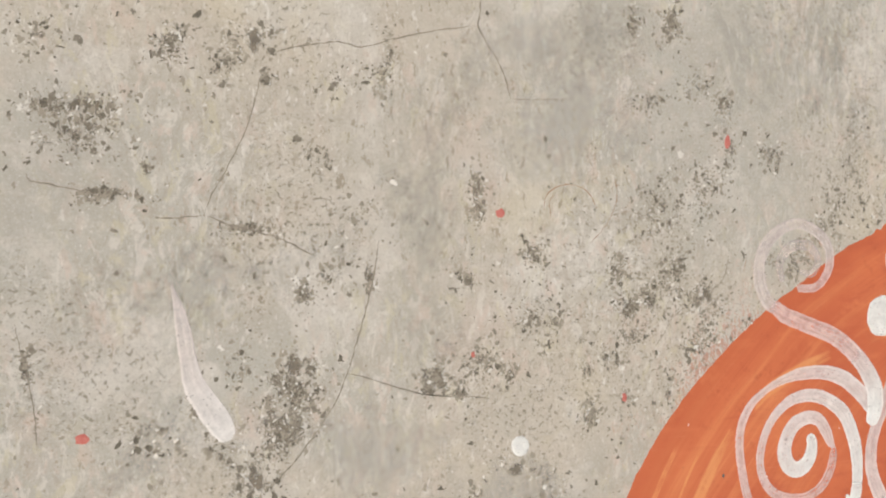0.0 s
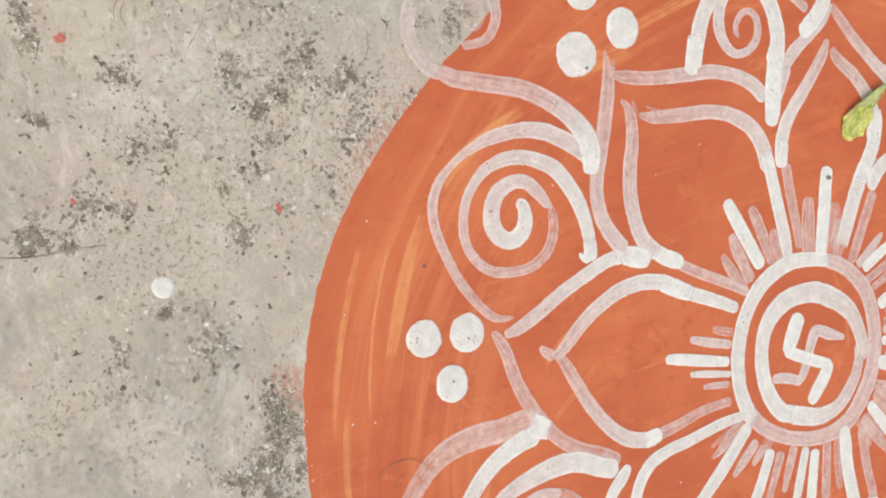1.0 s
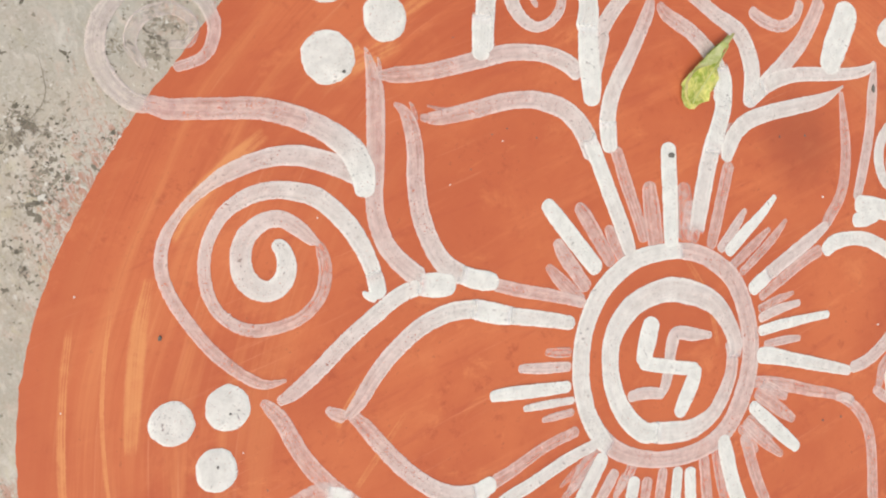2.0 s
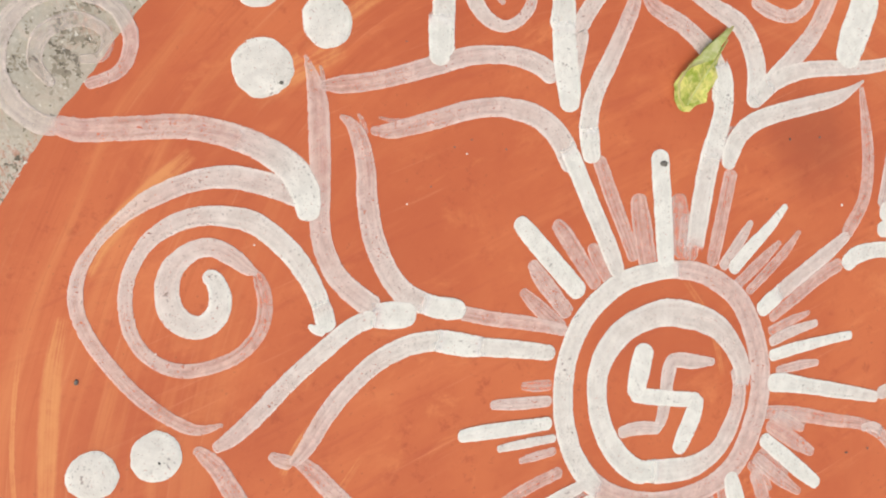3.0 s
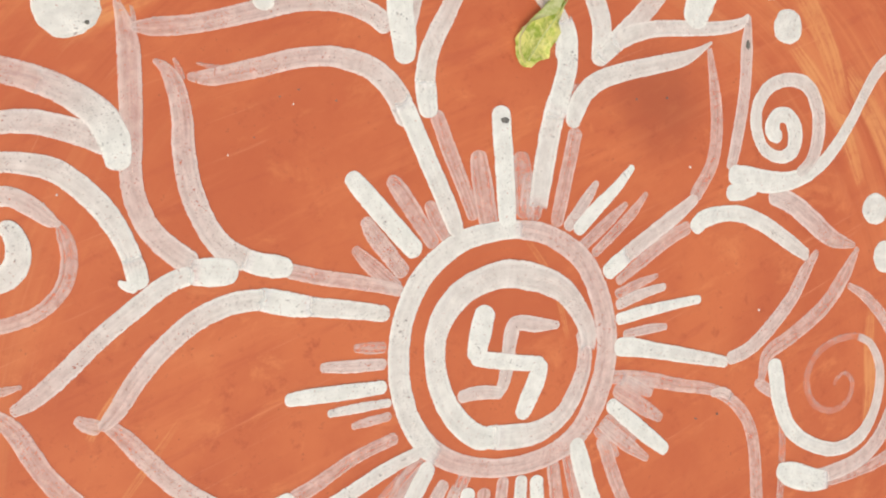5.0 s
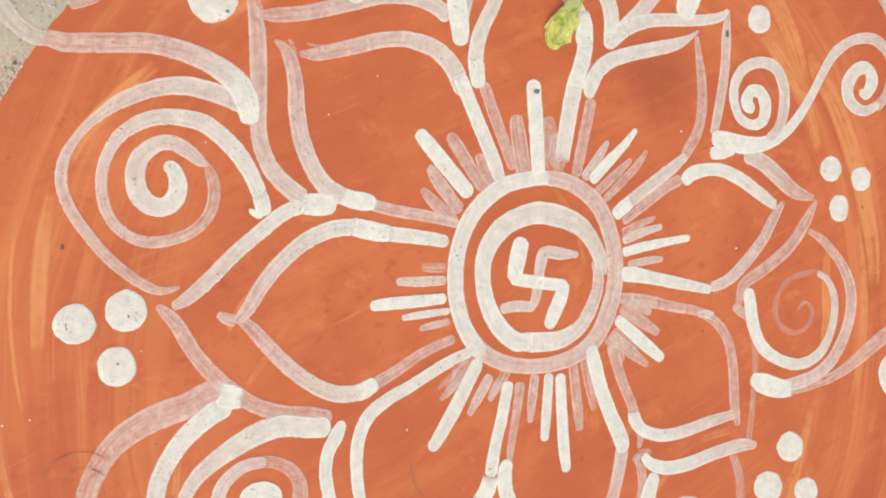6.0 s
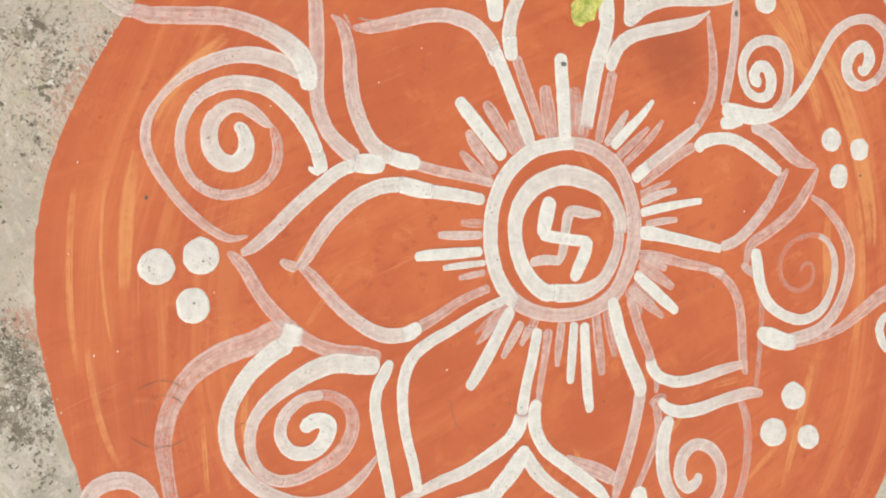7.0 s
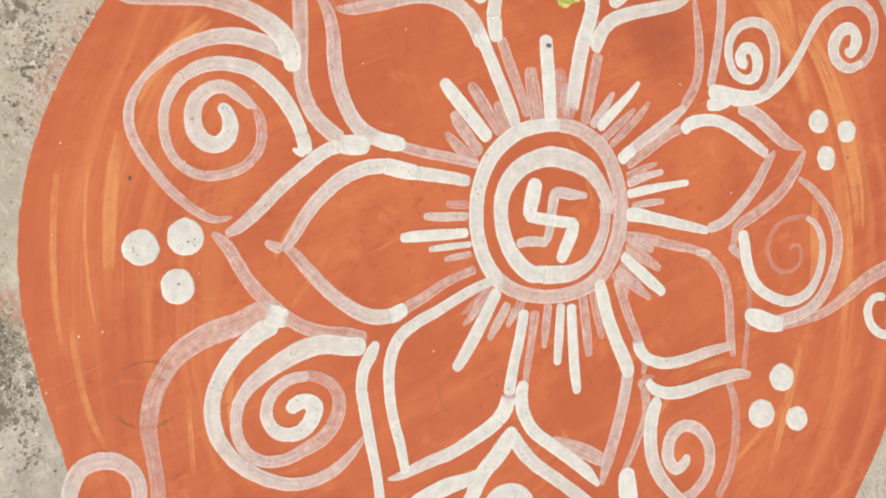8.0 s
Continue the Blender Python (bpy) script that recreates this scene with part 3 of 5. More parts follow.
def stain_sheet(step=0.004):
    """All the stains as one film, as thick at each place as the thickest stain there."""
    xs, ys = np.arange(-1.04, -0.14, step), np.arange(-0.06, 0.66, step)
    gx, gy = np.meshgrid(xs, ys)
    thick = np.zeros(gx.shape)
    for x, y, long, wide, c, s, most in STAINS:
        dx, dy = gx - x, gy - y
        r = np.hypot((c * dx + s * dy) / long, (c * dy - s * dx) / wide)
        thick = np.maximum(thick, most * np.clip(1 - r, 0, 1) ** 0.8)
    out = np.hypot(gx - DISC[0], gy - DISC[1]) > RADIUS - 0.03
    thick *= out
    index, verts, loads, faces = -np.ones(gx.shape, int), [], [], []
    rows, cols = gx.shape
    live = thick > 0
    for i in range(rows - 1):
        for k in range(cols - 1):
            if live[i:i + 2, k:k + 2].any():
                quad = []
                for a, b in ((i, k), (i, k + 1), (i + 1, k + 1), (i + 1, k)):
                    if index[a, b] < 0:
                        index[a, b] = len(verts)
                        verts.append((gx[a, b], gy[a, b], 0.00003))
                        loads.append(float(thick[a, b]))
                    quad.append(int(index[a, b]))
                faces.append(quad)
    return verts, faces, loads


tagged(soaked("dirt_stains", *stain_sheet(), STAIN), "dark grey-brown dirt soaked into worn concrete", "dirt stains", kind="stuff")
tagged(part("pale_chips", mesh_of("pale_chips", pale_v, pale_f), PALE), "pale chalky chips of worn cement skin on concrete", "cement chips", kind="stuff")
tagged(part("lichen_flecks", mesh_of("lichen_flecks", chips_v, chips_f), LICHEN), "dark grey-brown lichen and dirt flecks on concrete", "lichen", kind="stuff")

# ---- the painting ----
painting = tagged(new("floor_painting"), "round terracotta floor painting with white flower and scrolls on concrete", "floor painting")
painting.location = (DISC[0], DISC[1], 0)
bpy.context.view_layer.update()


def painted(name, me, material, label=""):
    ob = part(name, me, material, painting, label)
    ob.matrix_parent_inverse = painting.matrix_world.inverted()
    return ob


def paint_disc():
    """The terracotta ground coat, a thin film with an uneven brushed rim."""
    rings, n = (0.0, 0.5, 0.9, 0.985, 1.0), 900
    verts, faces = [], []
    for j, f in enumerate(rings):
        for i in range(n):
            a = math.tau * i / n
            r = disc_radius(a) + 0.0011 * noise.noise((a * 40, 0, 0)) + 0.0009 * noise.noise((a * 150, 2, 0)) + 0.0022 * noise.noise((a * 9, 5, 0))
            r *= f
            verts.append((DISC[0] + r * math.cos(a), DISC[1] + r * math.sin(a), DISC_TOP if f < 1 else 0.00005))
    for j in range(1, len(rings)):
        for i in range(n):
            k = (i + 1) % n
            a, b = (j - 1) * n, j * n
            faces.append((a + i, b + i, b + k, a + k) if j > 1 else (0, b + i, b + k))
    return mesh_of("painted_disc", verts, faces)


painted("painted_disc", paint_disc(), TERRACOTTA, "brushed terracotta ground coat")
LAID, DRAGS, STROKES = [], [], []


def level_over(line, half):
    """How many strokes lie under this one."""
    level = 0
    for other, oh, ol in LAID:
        d = np.hypot(line[:, None, 0] - other[None, :, 0], line[:, None, 1] - other[None, :, 1])
        if (d < half[:, None] + oh[None] + 0.001).any():
            level = max(level, ol + 1)
    LAID.append((line, half, level))
    return level


def buried(p, way):
    """Whether the end of a stroke lies well inside paint laid before it that runs the same way."""
    for other, oh, _ in LAID:
        d = np.hypot(other[:, 0] - p[0], other[:, 1] - p[1]) - oh * 0.6
        k = int(d.argmin())
        if d[k] < 0 and len(other) > 1:
            run = other[min(k + 1, len(other) - 1)] - other[max(k - 1, 0)]
            if abs(run @ way) > 0.8 * np.linalg.norm(run):
                return True
    return False


def band(name, points, load, load_end, z_base=DISC_TOP, fading=False):
    """One finger-drawn line of paint: rounded ends, uneven edges, a low ridge along both sides."""
    line = curve_through([(x / 100, y / 100, w / 1000) for x, y, w in points], 0.0014)
    xy, half = line[:, :2], np.maximum(line[:, 2] * 0.49, 0.0008)
    run = np.r_[0, np.cumsum(np.hypot(*np.diff(xy, axis=0).T))]
    keep = (run >= min(0.75 * half[0], run[-1] * 0.3)) & (run <= run[-1] - min(0.75 * half[-1], run[-1] * 0.3))
    xy, half = xy[keep], half[keep]
    t = np.gradient(xy, axis=0)
    t /= np.linalg.norm(t, axis=1)[:, None] + 1e-9
    along = np.r_[0, np.cumsum(np.hypot(*np.diff(xy, axis=0).T))]
    total = along[-1]
    # round caps past both ends
    caps = []
    for end, sign in ((0, -1), (-1, 1)):
        w = half[end]
        steps = [math.sin(math.pi / 2 * k / 5) for k in range(1, 6)]
        caps.append([(xy[end] + sign * t[end] * w * 0.8 * s, t[end], max(w * math.sqrt(max(1 - s * s, 0)), 0.0002), along[end] + sign * w * 0.8 * s) for s in steps])
    rows = caps[0][::-1] + [(xy[i], t[i], half[i], along[i]) for i in range(len(xy))] + caps[1]
    sunk = [not fading and buried(xy[end], t[end]) for end in (0, -1)]
    level = -1 if fading else level_over(xy[::3], half[::3])
    z = z_base + (0.0001 + 0.000012 * len(DRAGS) if fading else 0.0006 + 0.00007 * level)
    across = (-1.0, -0.88, -0.62, 0.0, 0.62, 0.88, 1.0)
    rise = (0.0,) * 7 if fading else (0.0, 0.9, 0.75, 0.7, 0.75, 0.9, 0.0)
    verts, uvs, loads, overs, faces = [], [], [], [], []
    lift = 0.0001 + 0.00012 * max(load, load_end)
    for p, d, w, u in rows:
        side = np.array((-d[1], d[0]))
        left = w * (1 + 0.05 * noise.noise((p[0] * 110, p[1] * 110, 1))) + 0.0004 * noise.noise((p[0] * 420, p[1] * 420, 4)) + 0.0003 * noise.noise((p[0] * 1100, p[1] * 1100, 4))
        right = w * (1 + 0.05 * noise.noise((p[0] * 110, p[1] * 110, 9))) + 0.0004 * noise.noise((p[0] * 420, p[1] * 420, 6)) + 0.0003 * noise.noise((p[0] * 1100, p[1] * 1100, 6))
        left, right = max(left, 0.0001), max(right, 0.0001)
        f = min(max(u / total, 0), 1)
        # an end drawn over wet paint blends into it
        blend = 1.0
        for hidden, away, w_end in ((sunk[0], u, half[0]), (sunk[1], total - u, half[-1])):
            if hidden:
                k = min(max((away + 0.8 * w_end) / min(2.4 * w_end, 0.4 * total + 0.8 * w_end), 0), 1)
                blend *= k * k * (3 - 2 * k)
        for v, h in zip(across, rise):
            q = p + side * (left if v < 0 else right) * v
            verts.append((q[0], q[1], z + lift * h))
            uvs.append((u, v))
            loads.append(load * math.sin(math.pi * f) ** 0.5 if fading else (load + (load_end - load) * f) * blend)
            overs.append(1 - blend)
    m = len(across)
    for i in range(len(rows) - 1):
        for k in range(m - 1):
            faces.append((i * m + k, (i + 1) * m + k, (i + 1) * m + k + 1, i * m + k + 1))
    me = mesh_of(name, verts, faces)
    # keep the top side up
    uv = me.uv_layers.new(name="along")
    for loop in me.loops:
        uv.data[loop.index].uv = uvs[loop.vertex_index]
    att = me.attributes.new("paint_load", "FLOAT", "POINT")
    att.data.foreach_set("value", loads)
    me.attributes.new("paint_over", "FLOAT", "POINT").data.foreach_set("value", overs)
    me.polygons.foreach_set("use_smooth", [True] * len(me.polygons))
    return me


def stroke(name, load, load_end, points):
    """A line of the flower: points in centimetres from its heart, widths in millimetres."""
    if name == "ray" and load < 0.75:
        points = [(x, y, 1.22 * w) for x, y, w in points]
    if name == "sign_arm":
        points = [(x, y, 1.12 * w) for x, y, w in points]
        load = load_end = min(0.97, load + 0.08)
    if name == "ring":
        points = [(x, y, 1.1 * w) for x, y, w in points]
    STROKES.append((name, points, load, load_end))


def lay_strokes():
    """Thin paint first, thick paint over it."""
    for name, points, load, load_end in sorted(STROKES, key=lambda q: q[2] + q[3]):
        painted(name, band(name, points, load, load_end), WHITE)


def drag(points, load):
    """A dry drag of lighter orange left by the brush."""
    DRAGS.append(points)
    return painted("brush_drag", band("brush_drag", points, load, load, fading=True), DRAG)


def blot(x, y, long, wide, turn, load=0.88, z=None):
    """A round dab of paint: centimetres, millimetres, degrees."""
    line = np.array([(x / 100, y / 100)])
    z = DISC_TOP + 0.0006 + 0.00007 * level_over(line, np.array([wide / 1000])) if z is None else z
    n, rings = 40, (0.25, 0.6, 0.88, 1.0)
    c, s = math.cos(radians(turn)), math.sin(radians(turn))
    verts, uvs, faces = [(x / 100, y / 100, z + 0.0003)], [(0, 0)], []
    for f, h in zip(rings, (0.0003, 0.0003, 0.00035, 0.0)):
        for i in range(n):
            a = math.tau * i / n
            k = f * (1 + 0.07 * noise.noise((1.3 * math.cos(a) + x, 1.3 * math.sin(a) + y, 2)) + 0.05 * noise.noise((4 * math.cos(a) + x, 4 * math.sin(a) + y, 7)))
            px, py = long / 1000 * k * math.cos(a), wide / 1000 * k * math.sin(a)
            verts.append((x / 100 + c * px - s * py, y / 100 + s * px + c * py, z + h))
            uvs.append((f * 0.01 * math.cos(a), f * math.sin(a) if f < 0.9 else 1.0))
    for i in range(n):
        k = (i + 1) % n
        faces.append((0, 1 + i, 1 + k))
        for j in range(len(rings) - 1):
            a, b = 1 + j * n, 1 + (j + 1) * n
            faces.append((a + i, b + i, b + k, a + k))
    me = mesh_of("dot", verts, faces)
    uv = me.uv_layers.new(name="along")
    for loop in me.loops:
        uv.data[loop.index].uv = uvs[loop.vertex_index]
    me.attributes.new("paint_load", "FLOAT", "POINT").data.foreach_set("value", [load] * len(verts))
    me.polygons.foreach_set("use_smooth", [True] * len(me.polygons))
    return me


def dot(x, y, long, wide, turn, load=0.88):
    painted("dot", blot(x, y, long, wide, turn, load), WHITE)


drag([(-38.28, 24.42, 9.5), (-40.44, 21.10, 14.2), (-42.42, 17.19, 15.2), (-44.43, 12.75, 11.4)], .75)
drag([(-41.43, 23.56, 3.3), (-43.29, 20.17, 3.7), (-44.90, 16.67, 3.7), (-46.27, 12.53, 3.7), (-47.21, 8.68, 2.8)], .6)
drag([(-44.48, 23.22, 6.3), (-46.69, 19.00, 7.2), (-48.87, 13.72, 7.3), (-50.56, 8.17, 5.5)], .6)
drag([(-26.49, 30.76, 11.7), (-30.39, 29.42, 14.4), (-34.47, 27.44, 16.1), (-36.76, 25.41, 11.4)], .7)
drag([(-48.55, 11.46, 4.6), (-49.76, 7.24, 6.4), (-50.53, 2.73, 7.4), (-50.62, -1.66, 5.6)], .5)
drag([(-42.13, 0.58, 4.1), (-43.30, -2.83, 6.1), (-44.79, -7.24, 5.1)], .5)
drag([(-37.60, 0.56, 6.4), (-39.05, -2.18, 8.5), (-40.01, -5.78, 7.4)], .55)
drag([(38.34, -11.82, 9.8), (36.09, -16.19, 17.7), (34.48, -20.84, 21.8), (32.30, -24.48, 15.8)], .6)
drag([(36.62, 13.31, 16.8), (38.84, 7.71, 22.6), (40.23, 2.23, 22.0), (40.28, -2.89, 13.2)], .65)
drag([(41.42, 10.41, 22.7), (44.41, 2.24, 31.4), (45.36, -6.26, 35.4), (44.64, -15.15, 30.7), (42.76, -21.38, 20.8)], .7)
drag([(43.30, -11.53, 12.1), (41.83, -18.63, 14.4), (38.51, -26.57, 14.5), (34.03, -32.38, 12.3)], .5)
drag([(29.17, -28.42, 11.7), (25.54, -32.86, 17.5), (21.35, -37.72, 15.4), (17.62, -41.98, 9.6)], .6)
drag([(11.19, -38.34, 6.7), (16.69, -36.76, 10.2), (23.48, -34.93, 8.6)], .5)
drag([(12.03, -24.48, 9.5), (15.00, -25.24, 12.3), (17.11, -25.92, 8.2)], .45)
drag([(38.37, 19.68, 23.2), (40.03, 15.19, 30.1), (40.95, 10.30, 29.1), (40.93, 4.59, 19.5)], .55)
drag([(-13.70, 33.71, 20.8), (-16.45, 33.50, 23.8), (-19.58, 33.09, 23.3), (-23.17, 32.16, 19.6)], .5)
drag([(-23.99, 7.01, 4.6), (-27.35, 4.98, 6.8), (-30.64, 2.99, 5.6)], .4)
drag([(-25.65, 11.21, 4.4), (-28.12, 9.68, 7.7), (-30.31, 8.05, 6.6)], .45)
drag([(-7.39, -21.52, 5.5), (-7.34, -24.33, 8.4), (-7.52, -27.75, 5.7)], .4)
drag([(2.90, -27.04, 6.0), (5.81, -26.40, 9.3), (8.02, -25.37, 6.4)], .4)
drag([(-0.11, 38.48, 7.0), (-6.32, 37.09, 12.6), (-12.26, 35.77, 13.6), (-17.99, 33.97, 8.9)], .4)
drag([(5.06, 42.64, 8.1), (-3.59, 41.59, 12.4), (-11.70, 40.61, 12.1), (-18.83, 38.32, 8.8)], .45)
drag([(-23.32, -20.12, 4.9), (-18.58, -20.82, 6.1), (-15.03, -22.14, 4.9)], .4)
drag([(4.79, 8.23, 5.6), (5.95, 3.25, 7.3), (5.50, -1.85, 6.0)], .35)
stroke("curl", .52, .52, [(-31.65, 36.82, 7.0), (-29.33, 36.97, 8.4), (-28.00, 38.36, 10.1), (-27.81, 39.86, 11.0), (-28.44, 41.29, 10.7), (-29.89, 42.27, 10.4), (-31.62, 42.82, 10.4), (-33.43, 42.48, 11.1), (-35.21, 41.26, 12.9), (-36.18, 39.53, 13.6), (-36.14, 37.56, 14.1), (-35.32, 35.84, 13.5), (-33.98, 34.83, 12.5)])
stroke("curl", .4, .4, [(-33.42, 37.4, 5.9), (-33.85, 39.22, 9.5), (-32.58, 40.69, 10.7), (-30.39, 40.72, 9.7), (-29.21, 39.41, 8.5), (-29.97, 38.18, 7.3), (-31.44, 38.45, 5.4)])
stroke("curl", .5, .62, [(-35.04, 35.70, 10.3), (-33.69, 34.79, 14.5), (-32.85, 34.28, 15.4), (-30.27, 33.43, 16.0), (-26.96, 32.30, 16.6), (-24.48, 30.79, 17.7), (-22.47, 28.90, 18.7), (-21.22, 26.99, 20.5), (-21.02, 24.88, 20.7)])
stroke("stroke_end", .5, .98, [(-24.81, 30.92, 13.3), (-22.77, 29.14, 17.2), (-21.50, 27.31, 20.5), (-21.12, 25.45, 22.2), (-21.54, 23.42, 15.4)])
stroke("scroll", .72, .5, [(-21.36, 24.98, 16.3), (-22.61, 26.28, 17.0), (-25.32, 28.15, 15.9), (-27.86, 28.84, 13.8), (-30.64, 28.83, 12.5), (-32.73, 28.39, 8.6), (-34.88, 27.48, 7.1), (-36.61, 26.13, 9.0), (-37.56, 24.41, 9.7), (-37.70, 22.37, 9.9), (-37.20, 19.80, 9.5), (-36.50, 17.65, 9.6), (-35.46, 15.59, 9.1), (-33.99, 13.77, 7.6), (-32.22, 13.24, 2.6)])
stroke("scroll", .85, .45, [(-23.22, 16.39, 12.5), (-23.02, 18.46, 14.1), (-23.33, 21.03, 15.6), (-24.02, 22.94, 15.9), (-25.25, 24.90, 15.4), (-27.29, 26.20, 13.7), (-29.32, 26.74, 12.8), (-31.65, 26.45, 11.1), (-33.47, 25.26, 9.7), (-34.67, 23.59, 9.4), (-35.22, 21.42, 9.6), (-34.88, 19.52, 9.1), (-33.62, 17.94, 9.6), (-31.70, 17.17, 9.6), (-29.43, 17.09, 9.8), (-27.61, 17.93, 10.6), (-26.55, 19.46, 10.9), (-26.26, 21.12, 8.7), (-26.38, 21.82, 3.3)])
stroke("spiral", .6, .86, [(-26.22, 21.65, 3.2), (-26.70, 22.15, 9.6), (-27.37, 23.32, 12.7), (-28.35, 24.37, 12.8), (-29.75, 24.66, 13.3), (-31.30, 24.05, 15.4), (-32.22, 22.68, 16.4), (-32.28, 21.09, 17.1), (-31.23, 19.88, 15.7), (-29.89, 20.07, 16.3), (-29.12, 21.09, 15.3), (-29.06, 22.31, 12.8), (-29.52, 22.97, 8.9)])
stroke("petal_line", .5, .68, [(-17.54, 33.94, 1.8), (-17.57, 32.96, 7.0), (-17.65, 31.87, 11.9), (-18.04, 30.33, 15.3), (-18.89, 28.01, 16.0), (-19.92, 25.37, 14.6), (-20.99, 22.97, 14.7), (-21.39, 20.89, 15.4), (-21.14, 18.83, 15.9), (-20.16, 16.87, 16.8), (-19.32, 15.86, 15.6)])
stroke("petal_line", .45, .45, [(-16.79, 32.95, 1.8), (-16.93, 32.18, 3.5), (-17.27, 31.36, 4.9)])
stroke("stroke_end", .97, .97, [(-20.50, 15.91, 16.1), (-19.51, 15.41, 18.3), (-18.15, 14.83, 19.5), (-16.92, 14.36, 15.3)])
stroke("petal_line", .85, .6, [(-19.69, 15.43, 13.5), (-21.69, 15.46, 13.4), (-23.91, 14.90, 13.4), (-26.97, 13.98, 13.3), (-29.83, 12.85, 13.2), (-31.91, 12.21, 12.0), (-33.42, 12.03, 7.2)])
stroke("petal_line", .5, .5, [(-34.52, 12.66, 4.6), (-34.12, 11.88, 10.3), (-33.66, 10.67, 12.5), (-33.44, 9.00, 13.1), (-33.16, 7.34, 13.6), (-32.52, 5.38, 14.2), (-31.49, 3.27, 14.2), (-30.23, 1.38, 13.7), (-28.35, -0.36, 14.4), (-26.33, -1.59, 15.7), (-24.39, -2.84, 12.1)])
stroke("scroll", .55, .42, [(-31.69, 3.37, 17.9), (-33.19, 4.07, 21.2), (-35.54, 4.05, 22.2), (-38.85, 4.33, 22.5), (-41.85, 3.83, 19.8), (-44.08, 2.43, 18.0), (-45.60, 0.79, 17.1), (-46.60, -1.05, 15.3), (-47.23, -3.55, 13.2), (-47.88, -6.06, 13.8), (-48.68, -8.20, 13.4)])
stroke("stroke_end", .97, .97, [(-33.28, 4.12, 15.6), (-32.32, 3.31, 21.9), (-31.30, 2.59, 17.9), (-30.63, 2.16, 11.6)])
stroke("scroll", .9, .55, [(-32.16, 2.54, 18.5), (-34.51, 2.34, 17.9), (-37.24, 1.42, 16.8), (-39.53, -0.19, 15.6), (-40.86, -2.11, 15.7), (-41.39, -4.44, 15.3), (-41.11, -6.48, 14.0), (-40.28, -8.49, 14.1), (-38.78, -10.54, 13.3), (-36.77, -12.24, 12.8), (-34.33, -13.07, 12.5), (-31.75, -12.97, 11.9), (-29.47, -12.17, 8.0), (-28.11, -11.40, 2.5)])
stroke("scroll", .86, .42, [(-24.87, -3.52, 18.7), (-26.75, -2.59, 18.5), (-28.77, -1.36, 19.5), (-31.08, -0.94, 19.8), (-33.57, -1.06, 17.7), (-36.15, -1.52, 14.9), (-38.16, -2.53, 12.7), (-39.29, -4.11, 11.8), (-39.72, -5.94, 11.4), (-39.33, -7.64, 11.1), (-38.14, -9.03, 11.5), (-36.32, -9.74, 12.1), (-34.49, -9.77, 13.7), (-32.26, -9.65, 15.3), (-30.35, -8.58, 15.6), (-29.41, -7.11, 14.0), (-29.44, -5.50, 12.0), (-30.37, -4.11, 10.6), (-31.72, -3.19, 10.6)])
stroke("spiral", .6, .97, [(-31.23, -3.49, 9.8), (-33.15, -2.94, 11.0), (-35.15, -3.39, 12.4), (-36.39, -4.76, 12.7), (-36.43, -6.41, 12.9), (-35.43, -7.62, 13.7), (-33.93, -8.00, 15.4), (-32.56, -7.40, 17.1), (-31.90, -6.41, 17.7), (-32.58, -5.51, 15.0), (-33.70, -5.41, 14.8), (-34.32, -5.86, 10.4)])
stroke("petal_line", .88, .88, [(-23.59, -3.60, 7.4), (-24.48, -4.33, 13.5), (-26.00, -5.60, 12.8), (-26.91, -7.30, 12.6), (-27.55, -10.07, 12.5), (-28.14, -12.90, 11.9), (-28.68, -15.77, 10.8), (-29.60, -19.09, 10.9)])
stroke("petal_line", .8, .9, [(-8.93, -3.53, 9.8), (-12.47, -3.44, 11.5), (-16.13, -3.69, 12.0), (-19.03, -3.82, 12.6), (-21.39, -4.42, 13.6), (-23.11, -6.12, 13.1), (-24.25, -8.68, 12.3), (-24.94, -11.47, 11.5), (-25.31, -14.45, 11.6), (-25.86, -17.24, 9.8)])
stroke("petal_line", .7, .92, [(-27.83, -16.77, 2.9), (-26.23, -17.16, 9.5), (-23.70, -17.35, 12.7), (-20.43, -17.79, 14.2), (-17.52, -17.74, 16.0), (-14.82, -17.46, 17.2), (-12.97, -16.78, 17.7)])
stroke("stroke_end", .95, .95, [(-15.04, -17.62, 16.4), (-13.12, -16.77, 18.9), (-12.11, -15.62, 17.7), (-11.82, -14.90, 12.6)])
stroke("petal_line", .9, .9, [(-12.16, -15.73, 14.8), (-10.48, -13.12, 13.5), (-8.65, -10.71, 13.5), (-6.77, -7.99, 12.8)])
stroke("petal_line", .5, .5, [(-10.57, -1.64, 9.6), (-14.15, -1.47, 10.1), (-17.80, -1.85, 11.3), (-19.74, -1.93, 12.9)])
stroke("stroke_end", .95, .95, [(-19.32, -1.88, 14.1), (-20.92, -1.99, 15.6), (-21.84, -1.80, 11.3)])
stroke("petal_line", .75, .5, [(-19.87, -2.24, 14.7), (-22.39, -1.53, 15.5), (-24.33, -0.06, 14.8), (-26.05, 2.55, 14.2), (-27.22, 5.27, 13.6), (-28.04, 7.56, 11.9), (-28.94, 9.17, 5.3)])
stroke("petal_line", .55, .55, [(-30.22, 9.96, 5.3), (-29.78, 9.31, 9.5), (-28.99, 8.62, 10.5)])
stroke("petal_line", .55, .85, [(-29.14, 8.57, 7.7), (-27.62, 9.29, 12.7), (-25.81, 10.53, 13.9), (-23.54, 11.66, 14.4), (-20.74, 12.48, 14.8), (-18.04, 12.46, 15.3), (-15.53, 11.70, 14.9)])
stroke("stroke_end", .97, .97, [(-16.83, 12.39, 14.4), (-15.60, 11.54, 17.2), (-13.75, 10.33, 16.8), (-12.44, 9.69, 12.4)])
